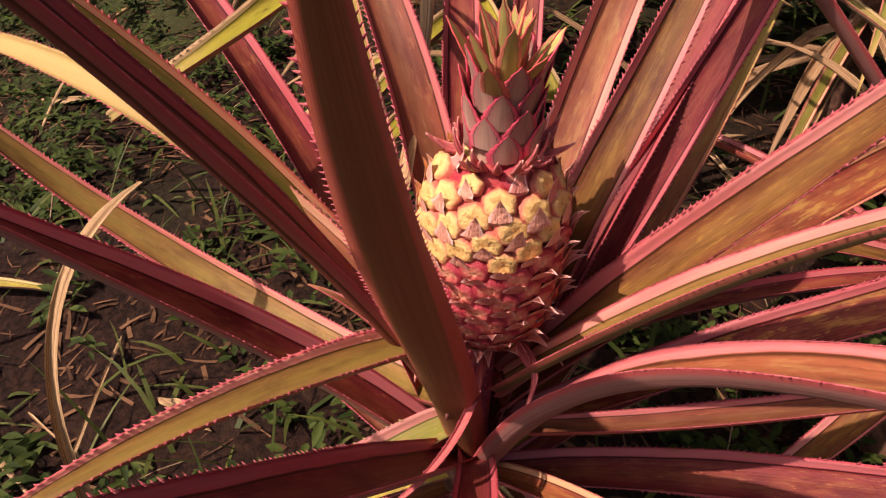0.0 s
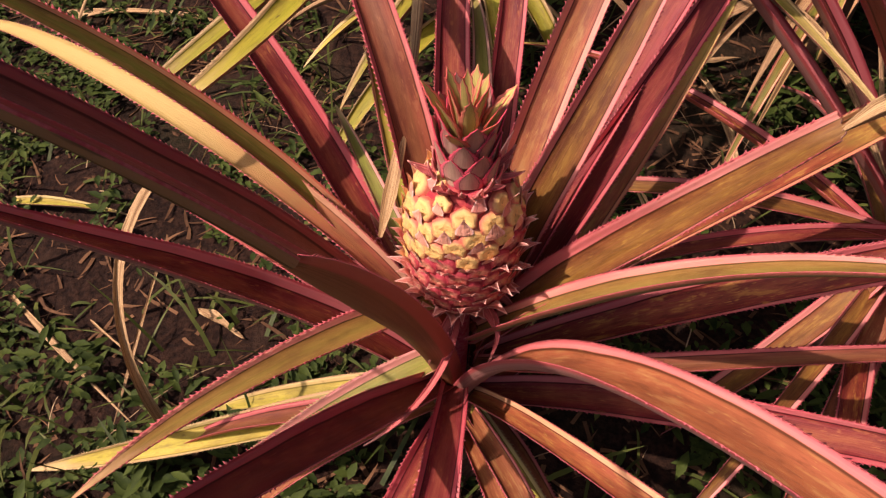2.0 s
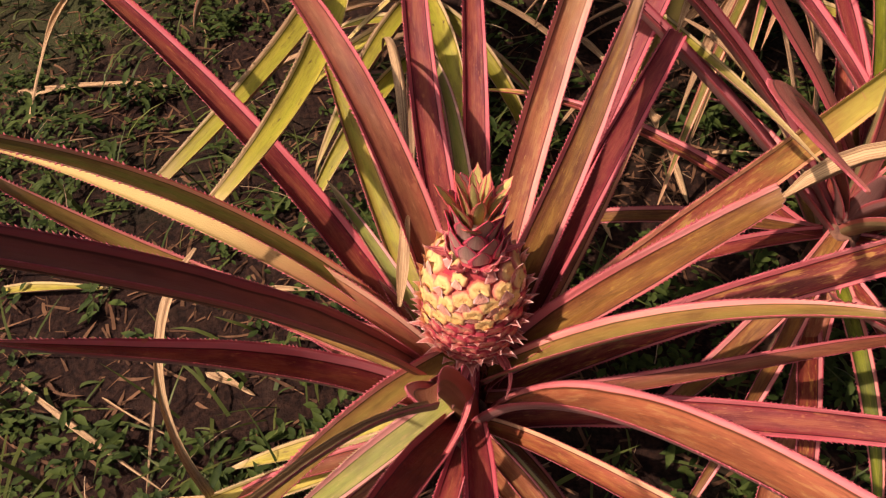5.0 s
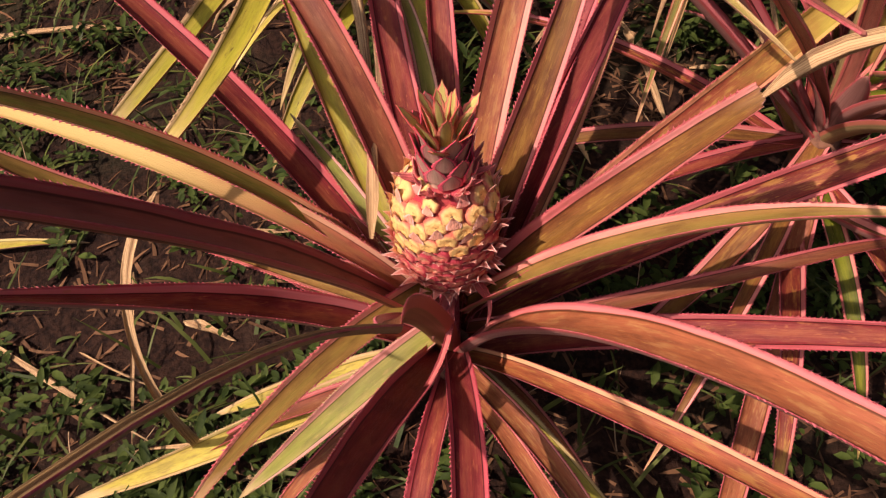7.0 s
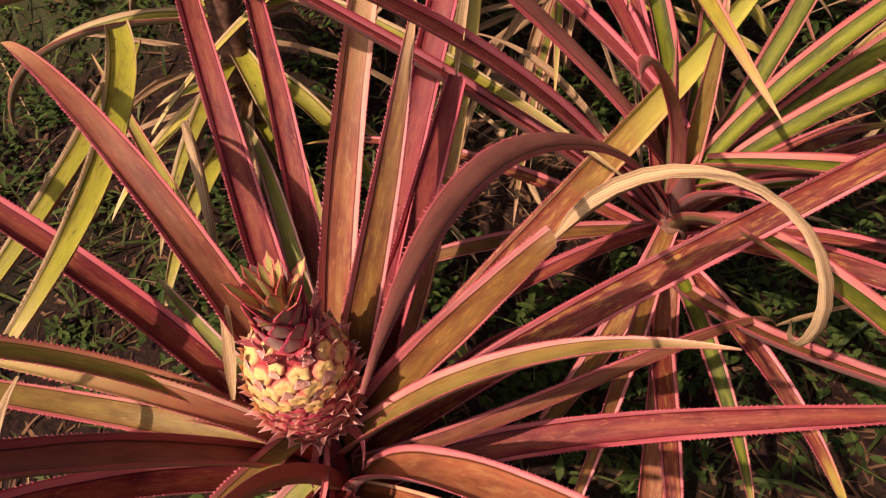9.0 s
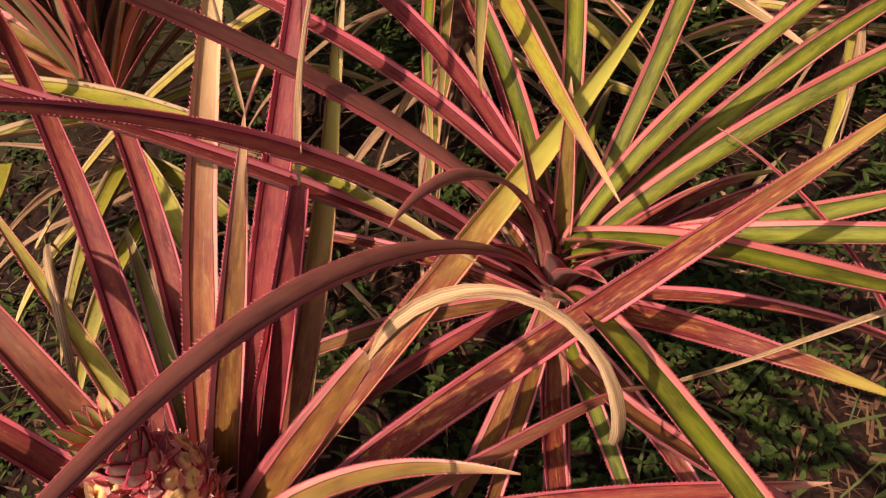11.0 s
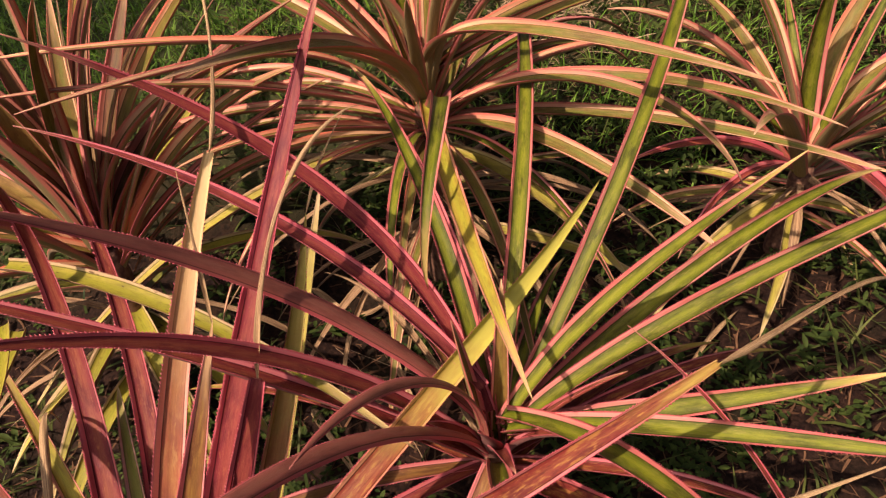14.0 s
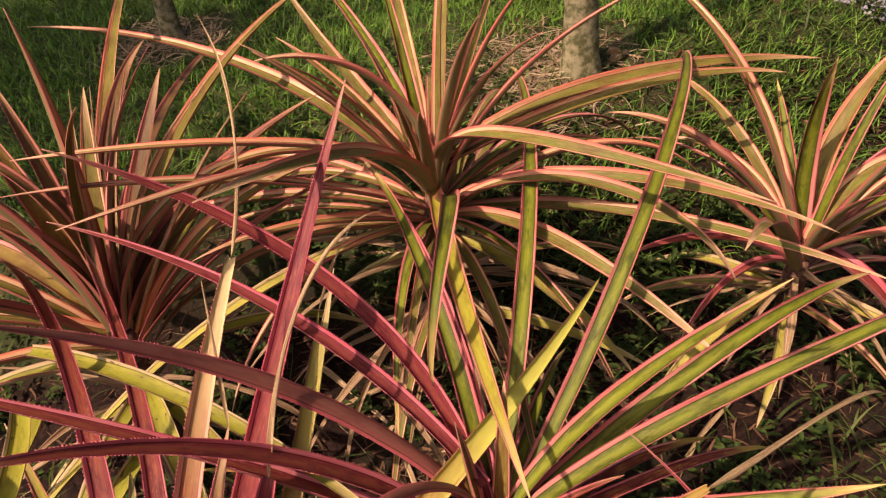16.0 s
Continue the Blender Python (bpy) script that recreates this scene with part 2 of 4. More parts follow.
UNDER_PALE = under_material("leaf_underside_pale", (0.20, 0.15, 0.07), (0.34, 0.27, 0.15))
SPINE = speckled_material("spine_red", (0.42, 0.08, 0.09), (0.54, 0.16, 0.15), 300, 0.45)
UNDER_OLIVE = under_material("leaf_underside_olive", (0.18, 0.145, 0.050), (0.30, 0.235, 0.095), 0.80, (0.46, 0.13, 0.080))
SPINE_DRY = speckled_material("spine_straw", (0.34, 0.27, 0.10), (0.44, 0.34, 0.15), 300, 0.7)
KINDS["crown"] = blade_material("crown_leaf_mauve", (0.46, 0.32, 0.21), (0.48, 0.25, 0.19), (0.62, 0.14, 0.16), (0.62, 0.075, 0.11), (0.46, 0.30, 0.18), (0.44, 0.34, 0.22), start=0.72, gloss=0.55, spots=0.1, fade=(0.9, 1.3))
KINDS["crown_green"] = blade_material("crown_leaf_green", (0.46, 0.44, 0.11), (0.54, 0.46, 0.14), (0.72, 0.30, 0.17), (0.60, 0.12, 0.09), (0.60, 0.34, 0.16), (0.42, 0.36, 0.12), start=0.62, gloss=0.45, spots=0.1, fade=(0.9, 1.2))
STEM = speckled_material("old_stem", (0.09, 0.045, 0.03), (0.20, 0.11, 0.06), 60, 0.8, 0.6)
def eye_material(name, pad, middle, lip, where):
    """Skin of one eye: dark specks at its heart, a pale pad, then redder towards the spiny lip."""
    m, t, b = nodes_of(name)
    k = Tree(t)
    place = k.coord("Object")
    off = k.shift_by(k.chance(), 9.0)
    n = k.noise(place, 3.2, 4.0, 0.65, shift=off)
    fine = k.noise(place, 11.0, 3.0, 0.6, shift=off)
    along = k.math("ADD", k.attribute("along"), k.math("MULTIPLY", k.math("SUBTRACT", n, 0.5), 0.30))
    along = k.math("ADD", along, k.math("MULTIPLY", k.math("SUBTRACT", k.chance(), 0.5), 0.07))
    colour = k.mix(k.step(along, where[0], where[1]), pad, middle)
    colour = k.mix(k.step(along, where[1], where[2]), colour, lip)
    colour = k.mix(k.math("MULTIPLY", k.step(fine, 0.58, 0.70), 0.35), colour, tuple(0.45 * c for c in middle))
    colour = k.mix(k.step(along, -0.55, -0.80), colour, (0.16, 0.085, 0.04))
    k.put(b.inputs["Base Color"], colour)
    b.inputs["Roughness"].default_value = 0.5
    b.inputs["Specular IOR Level"].default_value = 0.3
    k.put(b.inputs["Normal"], k.bump(k.math("ADD", n, k.math("MULTIPLY", fine, 0.4)), 0.28, 0.05))
    return m


def flap_material(name, skin, fringe):
    """The bract under an eye: fleshy in the middle, with a paler dry fringe."""
    m, t, b = nodes_of(name)
    k = Tree(t)
    place = k.coord("Object")
    off = k.shift_by(k.chance(), 9.0)
    n = k.noise(place, 4.0, 4.0, 0.65, shift=off)
    streak = k.noise(place, 1.0, 3.0, 0.6, (14, 3, 3), off)
    along = k.math("ADD", k.attribute("along"), k.math("MULTIPLY", k.math("SUBTRACT", n, 0.5), 0.35))
    colour = k.mix(k.step(streak, 0.40, 0.66), skin, tuple(0.78 * c for c in skin))
    colour = k.mix(k.step(along, 0.62, 0.95), colour, fringe)
    k.put(b.inputs["Base Color"], colour)
    b.inputs["Roughness"].default_value = 0.55
    b.inputs["Specular IOR Level"].default_value = 0.3
    k.put(b.inputs["Normal"], k.bump(k.math("ADD", n, streak), 0.3, 0.05))
    return m


EYE = eye_material("fruit_eye_yellow", (0.76, 0.54, 0.17), (0.72, 0.42, 0.15), (0.58, 0.17, 0.10), (0.20, 0.50, 0.84))
EYE_PINK = eye_material("fruit_eye_pink", (0.70, 0.38, 0.22), (0.58, 0.16, 0.12), (0.42, 0.05, 0.06), (-0.10, 0.18, 0.55))
FLAP = flap_material("fruit_bract_salmon", (0.80, 0.40, 0.25), (0.86, 0.58, 0.44))
FLAP_PINK = flap_material("fruit_bract_rose", (0.72, 0.28, 0.20), (0.88, 0.60, 0.46))
BRACT = speckled_material("fruit_bract_pink", (0.54, 0.085, 0.12), (0.62, 0.20, 0.20), 260, 0.5, 0.4)
FRUIT = speckled_material("fruit_skin", (0.34, 0.035, 0.045), (0.44, 0.08, 0.06), 120, 0.55)


def soil_material():
    """Dark soil with crumbs and litter between the plants, thatch under the lawn."""
    m, t, b = nodes_of("soil")
    k = Tree(t)
    where = k.coord("Object")
    crumbs = k.noise(where, 90, 5, 0.65)
    clods = k.noise(where, 14, 4, 0.6)
    wide = k.noise(where, 2.2, 3, 0.55)
    colour = k.mix(k.step(crumbs, 0.35, 0.68), (0.008, 0.004, 0.002), (0.032, 0.016, 0.008))
    colour = k.mix(k.math("MULTIPLY", k.step(clods, 0.55, 0.72), 0.6), colour, (0.038, 0.022, 0.012))
    colour = k.mix(k.math("MULTIPLY", k.step(wide, 0.48, 0.66), 0.55), colour, (0.020, 0.022, 0.008))
    y = k.split(where)[1]
    colour = k.mix(k.step(k.math("ADD", y, k.math("MULTIPLY", wide, 0.9)), 1.9, 2.5), colour, (0.050, 0.062, 0.018))
    k.put(b.inputs["Base Color"], colour)
    b.inputs["Roughness"].default_value = 0.92
    b.inputs["Specular IOR Level"].default_value = 0.15
    k.put(b.inputs["Normal"], k.bump(k.math("ADD", crumbs, clods), 0.9, 0.006))
    return m


SOIL = soil_material()
GRASS = speckled_material("grass_blades", (0.042, 0.125, 0.010), (0.16, 0.285, 0.030), 30, 0.45, 0.1, islands=True)
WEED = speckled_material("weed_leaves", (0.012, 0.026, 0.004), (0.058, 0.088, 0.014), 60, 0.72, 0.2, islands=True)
WILD = speckled_material("wild_blades", (0.018, 0.036, 0.007), (0.10, 0.12, 0.024), 30, 0.5, 0.1, islands=True)
LITTER = speckled_material("dead_litter", (0.045, 0.023, 0.011), (0.19, 0.105, 0.046), 80, 0.8, 0.4, islands=True)
MULCH = speckled_material("straw_mulch", (0.16, 0.11, 0.055), (0.50, 0.38, 0.20), 40, 0.8, 0.3, islands=True)
BARK = speckled_material("bark", (0.10, 0.100, 0.036), (0.31, 0.275, 0.14), 34, 0.85, 0.9)
CROWN_LEAF = speckled_material("tree_leaves", (0.035, 0.075, 0.016), (0.09, 0.14, 0.030), 20, 0.45, 0.1, islands=True)
GRAVEL = speckled_material("gravel", (0.14, 0.13, 0.13), (0.36, 0.34, 0.33), 70, 0.85, 0.9)
STONE = speckled_material("gravel_stones", (0.15, 0.14, 0.14), (0.42, 0.39, 0.37), 40, 0.8, 0.5, islands=True)

# ---- building helpers ----
def mesh_from(name, verts, faces, materials, slots=None, uvs=None, along=None, smooth=True):
    me = bpy.data.meshes.new(name)
    me.from_pydata([tuple(v) for v in verts], [], [tuple(f) for f in faces])
    for m in materials:
        me.materials.append(m)
    if slots is not None:
        me.polygons.foreach_set("material_index", np.asarray(slots, np.int32))
    if smooth:
        me.polygons.foreach_set("use_smooth", np.ones(len(me.polygons), bool))
    if uvs is not None:
        layer = me.uv_layers.new(name="UVMap")
        loops = np.empty(len(me.loops), np.int32)
        me.loops.foreach_get("vertex_index", loops)
        layer.data.foreach_set("uv", np.asarray(uvs, np.float32)[loops].ravel())
    if along is not None:
        me.attributes.new("along", "FLOAT", "POINT").data.foreach_set("value", np.asarray(along, np.float32))
    me.update()
    return me


def part(name, me, parent, label=""):
    ob = new(name, me)
    ob.parent = parent
    return tagged(ob, label) if label else ob


def spine_curve(az, el, bend, side, length, power, steps):
    """Middle line of a leaf from the origin, with the turn of the blade at each station."""
    s = (np.arange(steps) + 0.5) / steps
    e, a = np.radians(el - bend * s**power), np.radians(az + side * s)
    run = np.stack([np.cos(e) * np.cos(a), np.cos(e) * np.sin(a), np.sin(e)], 1)
    line = np.vstack([np.zeros(3), np.cumsum(run, 0) * length / steps])
    ahead = np.vstack([run[:1], (run[1:] + run[:-1]) / 2, run[-1:]])
    ahead /= np.linalg.norm(ahead, axis=1)[:, None]
    a = np.radians(az + side * np.arange(steps + 1) / steps)
    across = np.stack([np.sin(a), -np.cos(a), 0 * a], 1)
    across -= ahead * (across * ahead).sum(1)[:, None]
    across /= np.linalg.norm(across, axis=1)[:, None]
    return line, ahead, across


def outline(s, cut):
    """Half width along a leaf, as a share of the widest; cut leaves end in a torn edge."""
    low = 0.74 + 0.26 * np.clip(s / 0.28, 0, 1) ** 0.8
    top = s * (1.0 if cut is False else 0.80 if cut is True else cut)
    return low * np.clip(1 - top**2.3, 0, 1) ** 0.80


def leaf(plant, kind, az, el, bend, side, length, power, rise, width, cut=False, roll=0.0, gutter=0.55, start=None, label=""):
    """One leaf of a plant: a channelled blade with real thickness and hooked spines along both margins."""
    rng = np.random.default_rng(int(az * 13 + el * 7 + length * 1000 + width * 9000) % 99991)
    steps, cols = max(14, int(length * 52)), 14
    line, ahead, across = spine_curve(az, el, bend, side, length, power, steps)
    s = np.arange(steps + 1) / steps
    base = start if start is not None else (0.02 * math.cos(radians(az)), 0.02 * math.sin(radians(az)), plant["neck"] + rise)
    line = line + np.array(base)
    normal = np.cross(across, ahead)
    wave = rng.uniform(0, 6.28, 4)
    turn = np.radians(roll * np.minimum(1, s * 1.6) + 5 * s * np.sin(7 * s + wave[0]))
    c, n_ = np.cos(turn)[:, None], np.sin(turn)[:, None]
    across, normal = c * across + n_ * normal, c * normal - n_ * across
    straw = kind == "straw"
    spiny = plant.name in ("pineapple_plant", "pineapple_plant.001")
    half = 0.5 * width * (np.clip(1 - s**3, 0, 1) ** 0.7 * (0.8 + 0.2 * np.cos(9 * s + wave[1])) if straw else outline(s, cut))
    if straw and start is not None:
        half = half * np.minimum(1, 0.25 + s / 0.10)
    if kind == "dying" and start is not None:
        half = half * (1.0 + 1.6 * np.clip(1 - s / 0.3, 0, 1))
    half = np.maximum(half, 0.0006)
    u = np.linspace(-1, 1, cols + 1)
    bent = np.clip((np.abs(u) - 0.64) / 0.36, 0, 1)
    deep = gutter * half[:, None] * (0.62 * u[None] ** 2 + 0.62 * bent[None] ** 1.25) * (1.0 - 0.25 * s[:, None])
    ripple = 0.02 * half[:, None] * np.sin(30 * s[:, None] * length + 2.0 * u[None] + wave[2]) * np.abs(u)[None]
    if straw:
        deep = deep * 1.4 * np.cos(5 * s + wave[3])[:, None] + 0.12 * half[:, None] * np.sin(4 * u + 14 * s[:, None] + wave[0])
    thick = 0.5 * (0.0022 if not straw else 0.0007) * (1.15 - 0.75 * np.abs(u)[None] ** 2) * (1.1 - 0.6 * s[:, None])
    span = (np.abs(u) - 0.20 * gutter * bent)[None] * np.sign(u)[None] * half[:, None]
    if cut:
        jag = rng.uniform(-1, 1, cols + 1) * 0.003
        push = np.clip((s - 0.94) / 0.06, 0, 1)[:, None] * jag[None]
    else:
        push = np.zeros((steps + 1, cols + 1))
    centre = line[:, None] + across[:, None] * span[..., None] + ahead[:, None] * push[..., None]
    top = centre + normal[:, None] * (deep + ripple + thick)[..., None]
    low = centre + normal[:, None] * (deep + ripple - thick)[..., None]
    verts = np.vstack([top.reshape(-1, 3), low.reshape(-1, 3)])
    uv = np.stack(np.broadcast_arrays((u[None] + 1) / 2, s[:, None] * length), -1).reshape(-1, 2)
    uv = np.vstack([uv, uv])
    along = np.broadcast_to(s[:, None], (steps + 1, cols + 1)).ravel()
    along = np.r_[along, along] * (0.86 if cut else 1.0)
    count, w = (steps + 1) * (cols + 1), cols + 1
    i, j = np.meshgrid(np.arange(steps), np.arange(cols), indexing="ij")
    a = (i * w + j).ravel()
    upper = np.stack([a, a + 1, a + w + 1, a + w], 1)
    lower = np.stack([a, a + w, a + w + 1, a + 1], 1) + count
    r = np.arange(steps) * w
    left = np.stack([r, r + w, r + w + count, r + count], 1)
    right = np.stack([r, r + count, r + w + count, r + w], 1) + cols
    q = np.arange(cols)
    end = np.stack([q + steps * w, q + steps * w + 1, q + steps * w + 1 + count, q + steps * w + count], 1)
    faces = np.vstack([upper, lower, left, right, end]).tolist()
    slots = [0] * len(upper) + [1] * len(lower) + [2] * (2 * steps) + [1] * cols
    verts, uv, along = verts.tolist(), uv.tolist(), along.tolist()
    gap = (0.0046 if spiny else 0.0075) * rng.uniform(0.85, 1.2)
    if not straw and kind != "dying":
        for edge in (0, cols):
            way = -1 if edge == 0 else 1
            for m in np.arange(0.12, 0.97, gap / length):
                if rng.random() < 0.06:
                    continue
                f = m * steps
                a0 = int(f)
                p = top[a0, edge] * (1 - f + a0) + top[min(a0 + 1, steps), edge] * (f - a0) - normal[a0] * float(thick[a0, edge])
                size = (0.0018 if spiny else 0.0014) * rng.uniform(0.6, 1.25) * min(1, half[a0] / 0.011 + 0.25)
                fwd, out = ahead[a0], across[a0] * way
                b0 = len(verts)
                for q3 in (p - fwd * size * 1.15 - out * size * 0.3, p + fwd * size * 0.75 - out * size * 0.3, p - normal[a0] * size * 0.32 - out * size * 0.2, p + out * size * 0.95 + fwd * size * 0.95 + normal[a0] * size * 0.25):
                    verts.append(tuple(q3))
                    uv.append((0.5 + 0.5 * way, m))
                    along.append(m)
                faces += [(b0, b0 + 1, b0 + 3), (b0 + 1, b0 + 2, b0 + 3), (b0 + 2, b0, b0 + 3)]
                slots += [2] * 3
    under = {"yellow": UNDER_PALE, "lime": UNDER_PALE, "sunny": UNDER_PALE, "mauve": KINDS["mauve"], "rose": KINDS["rose"], "pale": UNDER_PALE, "tan": UNDER_OLIVE, "dusk": UNDER_OLIVE, "bronze": UNDER_OLIVE, "cream": UNDER_PALE, "dying": KINDS["dying"], "green": UNDER_OLIVE, "olive": UNDER_OLIVE, "brown": UNDER_BROWN, "fading": UNDER_BROWN, "crown": KINDS["crown"], "crown_green": KINDS["crown_green"]}.get(kind, UNDER)
    mats = [STRAW if start is not None else STRAW_OLD] * 3 if straw else [KINDS[kind], under, SPINE_DRY if kind in ("yellow", "pale", "lime") else SPINE]
    me = mesh_from("leaf", verts, faces, mats, slots, uv, along)
    ob = part("dry_leaf_tip" if straw and start is not None else "leaf", me, plant, label)
    ob["end"] = [float(v) for v in line[-1]]
    return ob


def dry_tip(owner, az, el, bend, side, length, power, width, gutter=0.5):
    """The dead end of a leaf, hanging on from where the blade died."""
    return leaf(owner, "straw", az, el, bend, side, length, power, 0, width, start=tuple(owner["end"]), gutter=gutter, label="dry straw-coloured leaf tip")


def brown_tip(owner, az, el, bend, side, length, power, width):
    """The folded, browning end of a snapped leaf."""
    tip = leaf(owner, "dying", az, el, bend, side, length, power, 0, width, start=tuple(owner["end"]), gutter=0.6, label="snapped brown leaf tip")
    tip.name = "snapped_leaf_tip"
    return tip


def plant_at(x, y, neck, label):
    ob = new("pineapple_plant")
    ob.location = (x, y, ground_height(x, y))
    ob["neck"] = neck - ob.location.z
    rings, sides = 9, 14
    verts, faces = [], []
    for i in range(rings):
        f = i / (rings - 1)
        r = 0.030 * (1.25 - 0.5 * f) * (1 + 0.10 * math.sin(9 * f))
        for j in range(sides):
            a = 2 * math.pi * j / sides
            rr = r * (1 + 0.08 * math.sin(3 * a + 7 * f))
            verts.append((rr * math.cos(a), rr * math.sin(a), -0.03 + (ob["neck"] + 0.03) * f))
    for i in range(rings - 1):
        for j in range(sides):
            k = (j + 1) % sides
            faces.append((i * sides + j, i * sides + k, (i + 1) * sides + k, (i + 1) * sides + j))
    faces.append(tuple((rings - 1) * sides + j for j in range(sides)))
    part("stem", mesh_from("stem", verts, faces, [STEM]), ob, "short brown stem wrapped in old leaf bases")
    return tagged(ob, label, "pineapple plant", "pineapple plants in the bed")

# ---- ground ----
def ground_height(x, y):
    left = min(1.0, max(0.0, -x))
    f = min(1.0, max(0.0, (y - 1.0 - 0.5 * left) / 1.2))
    rise = -0.05 + 0.05 * min(1.0, max(-1.0, x)) + 0.34 * f * f * (3 - 2 * f)
    near = 1.0 / (1.0 + max(0.0, math.hypot(x - 0.6, y - 1.2) - 3.0))
    bump = noise.noise((x * 2.3, y * 2.3, 0.3)) * 0.016 + noise.noise((x * 11, y * 11, 4.0)) * 0.007 + noise.noise((x * 37, y * 37, 9.0)) * 0.003
    return rise + bump * near


def axis_steps(lo, hi, fine):
    """Stations from far to far: fine between lo and hi, then growing to the horizon."""
    inner = list(np.arange(lo, hi + 1e-6, fine))
    grow = [fine * 1.35**k for k in range(1, 34)]
    out = np.cumsum(grow)
    return [lo - v for v in out[::-1]] + inner + [hi + v for v in out]


xs, ys = axis_steps(-1.5, 3.4, 0.028), axis_steps(-0.6, 3.6, 0.028)
grid = [(x, y, ground_height(x, y)) for y in ys for x in xs]
nx = len(xs)
quads = [(j * nx + i, j * nx + i + 1, (j + 1) * nx + i + 1, (j + 1) * nx + i) for j in range(len(ys) - 1) for i in range(nx - 1)]
tagged(new("ground", mesh_from("ground", grid, quads, [SOIL])), "dark crumbly soil that rises gently into a lawn", "ground", kind="structure")


def place_on(points):
    return np.array([ground_height(float(x), float(y)) for x, y in points])


def scatter(rng, count, x0, x1, y0, y1, keep):
    """Random ground points inside a box, thinned by keep(x, y), a chance."""
    p = np.stack([rng.uniform(x0, x1, count), rng.uniform(y0, y1, count)], 1)
    edge = np.minimum.reduce([p[:, 0] - x0, x1 - p[:, 0], p[:, 1] - y0, y1 - p[:, 1]])
    chance = np.array([keep(float(x), float(y)) for x, y in p]) * np.clip(edge / 0.6, 0, 1)
    return p[rng.random(count) < chance]


def strips(rng, points, length, width, lift, droop, levels=3):
    """Narrow bent blades that stand on the ground: vertices and faces."""
    n = len(points)
    z = place_on(points)
    az = rng.uniform(0, 2 * np.pi, n)
    el = np.radians(rng.uniform(*lift, n))
    size = rng.uniform(*length, n)
    wide = rng.uniform(*width, n)
    fall = np.radians(rng.uniform(*droop, n))
    turn = rng.uniform(-0.6, 0.6, n)
    at = np.column_stack([points, z - 0.004])
    verts = np.zeros((n, levels * 2 + 1, 3))
    for i in range(levels + 1):
        f = i / levels
        e, a = el - fall * f, az + turn * f
        if i:
            at = at + np.stack([np.cos(e) * np.cos(a), np.cos(e) * np.sin(a), np.sin(e)], 1) * (size / levels)[:, None]
        side = np.stack([np.sin(a), -np.cos(a), 0.25 * np.sin(3 * a)], 1)
        if i < levels:
            w = wide * (1 - 0.75 * f**2) / 2
            verts[:, 2 * i], verts[:, 2 * i + 1] = at - side * w[:, None], at + side * w[:, None]
        else:
            verts[:, 2 * i] = at
    step = levels * 2 + 1
    b = np.arange(n)[:, None] * step
    faces = []
    for i in range(levels - 1):
        faces += (b + np.array([[2 * i, 2 * i + 1, 2 * i + 3, 2 * i + 2]])).tolist()
    faces += (b + np.array([[2 * levels - 2, 2 * levels - 1, 2 * levels]])).tolist()
    return verts.reshape(-1, 3), faces


def stuff(name, verts, faces, material, label, category):
    return tagged(new(name, mesh_from(name, verts, faces, [material])), label, category, kind="stuff")


def patchy(x, y, scale=2.6, seed=0.0):
    return noise.noise((x * scale, y * scale, seed)) * 0.5 + 0.5


rng = np.random.default_rng(7)


def gravel_side(x, y):
    """Over zero past the edge of the gravel path."""
    return (x - 2.72) * 0.965 + (y - 1.99) * 0.26 + 0.05 * noise.noise((x * 5, y * 5, 2.0))


def lawn_chance(x, y):
    if gravel_side(x, y) > 0 or math.hypot((x - 1.44) * 0.8, y - 2.06) < 0.34 * (0.5 + patchy(x, y, 9)) and rng.random() < 0.85 or math.hypot(x - 0.28, y - 3.17) < 0.3 * (0.5 + patchy(x, y, 9)):
        return 0.0
    return max(0.0, min(1.0, (y - 1.75 + 0.85 * min(1.0, max(0.0, (x - 0.8) / 0.4))) / 0.5)) * (0.35 + 0.8 * patchy(x, y)) * (0.5 if y > 4.3 else 1.0)


lawn = scatter(rng, 150000, -2.6, 3.6, 1.0, 6.2, lawn_chance)
verts, faces = strips(rng, lawn, (0.045, 0.105), (0.0032, 0.0065), (35, 88), (10, 85))
stuff("lawn_grass", verts, faces, GRASS, "dense green lawn grass in sun and shade", "grass")
wild = scatter(rng, 25000, -2.0, 3.2, -0.9, 2.4, lambda x, y: patchy(x, y, 3.1, 5.0) ** 2.0)
verts, faces = strips(rng, wild, (0.05, 0.20), (0.0030, 0.0085), (20, 80), (15, 95), 4)
stuff("wild_grass", verts, faces, WILD, "coarse green grass blades between the plants", "grass")
dead = scatter(rng, 60000, -2.0, 3.3, -0.9, 2.9, lambda x, y: 0.9 * patchy(x, y, 2.2, 11.0) * (0.7 if x < 0 else 1.0))
verts, faces = strips(rng, dead, (0.015, 0.07), (0.0014, 0.0075), (-2, 16), (-8, 22), 3)
verts[:, 2] += 0.006
stuff("dead_grass", verts, faces, LITTER, "brown dead grass and leaf shreds on soil", "litter")

verts, faces = [], []
for cx, cy, wide, many in ((1.44, 2.06, 0.26, 1500), (0.28, 3.17, 0.22, 700)):
    spread = np.random.default_rng(int(cx * 50)).normal(0, wide * 0.62, (many, 2)) + np.array([cx, cy])
    v, f = strips(rng, spread, (0.03, 0.13), (0.002, 0.007), (-2, 24), (-8, 30), 3)
    v[:, 2] += 0.010
    faces += [tuple(k + len(verts) for k in q) for q in f]
    verts += v.tolist()
stuff("straw_mulch", verts, faces, MULCH, "dry pale straw mulch round the tree trunks", "mulch")

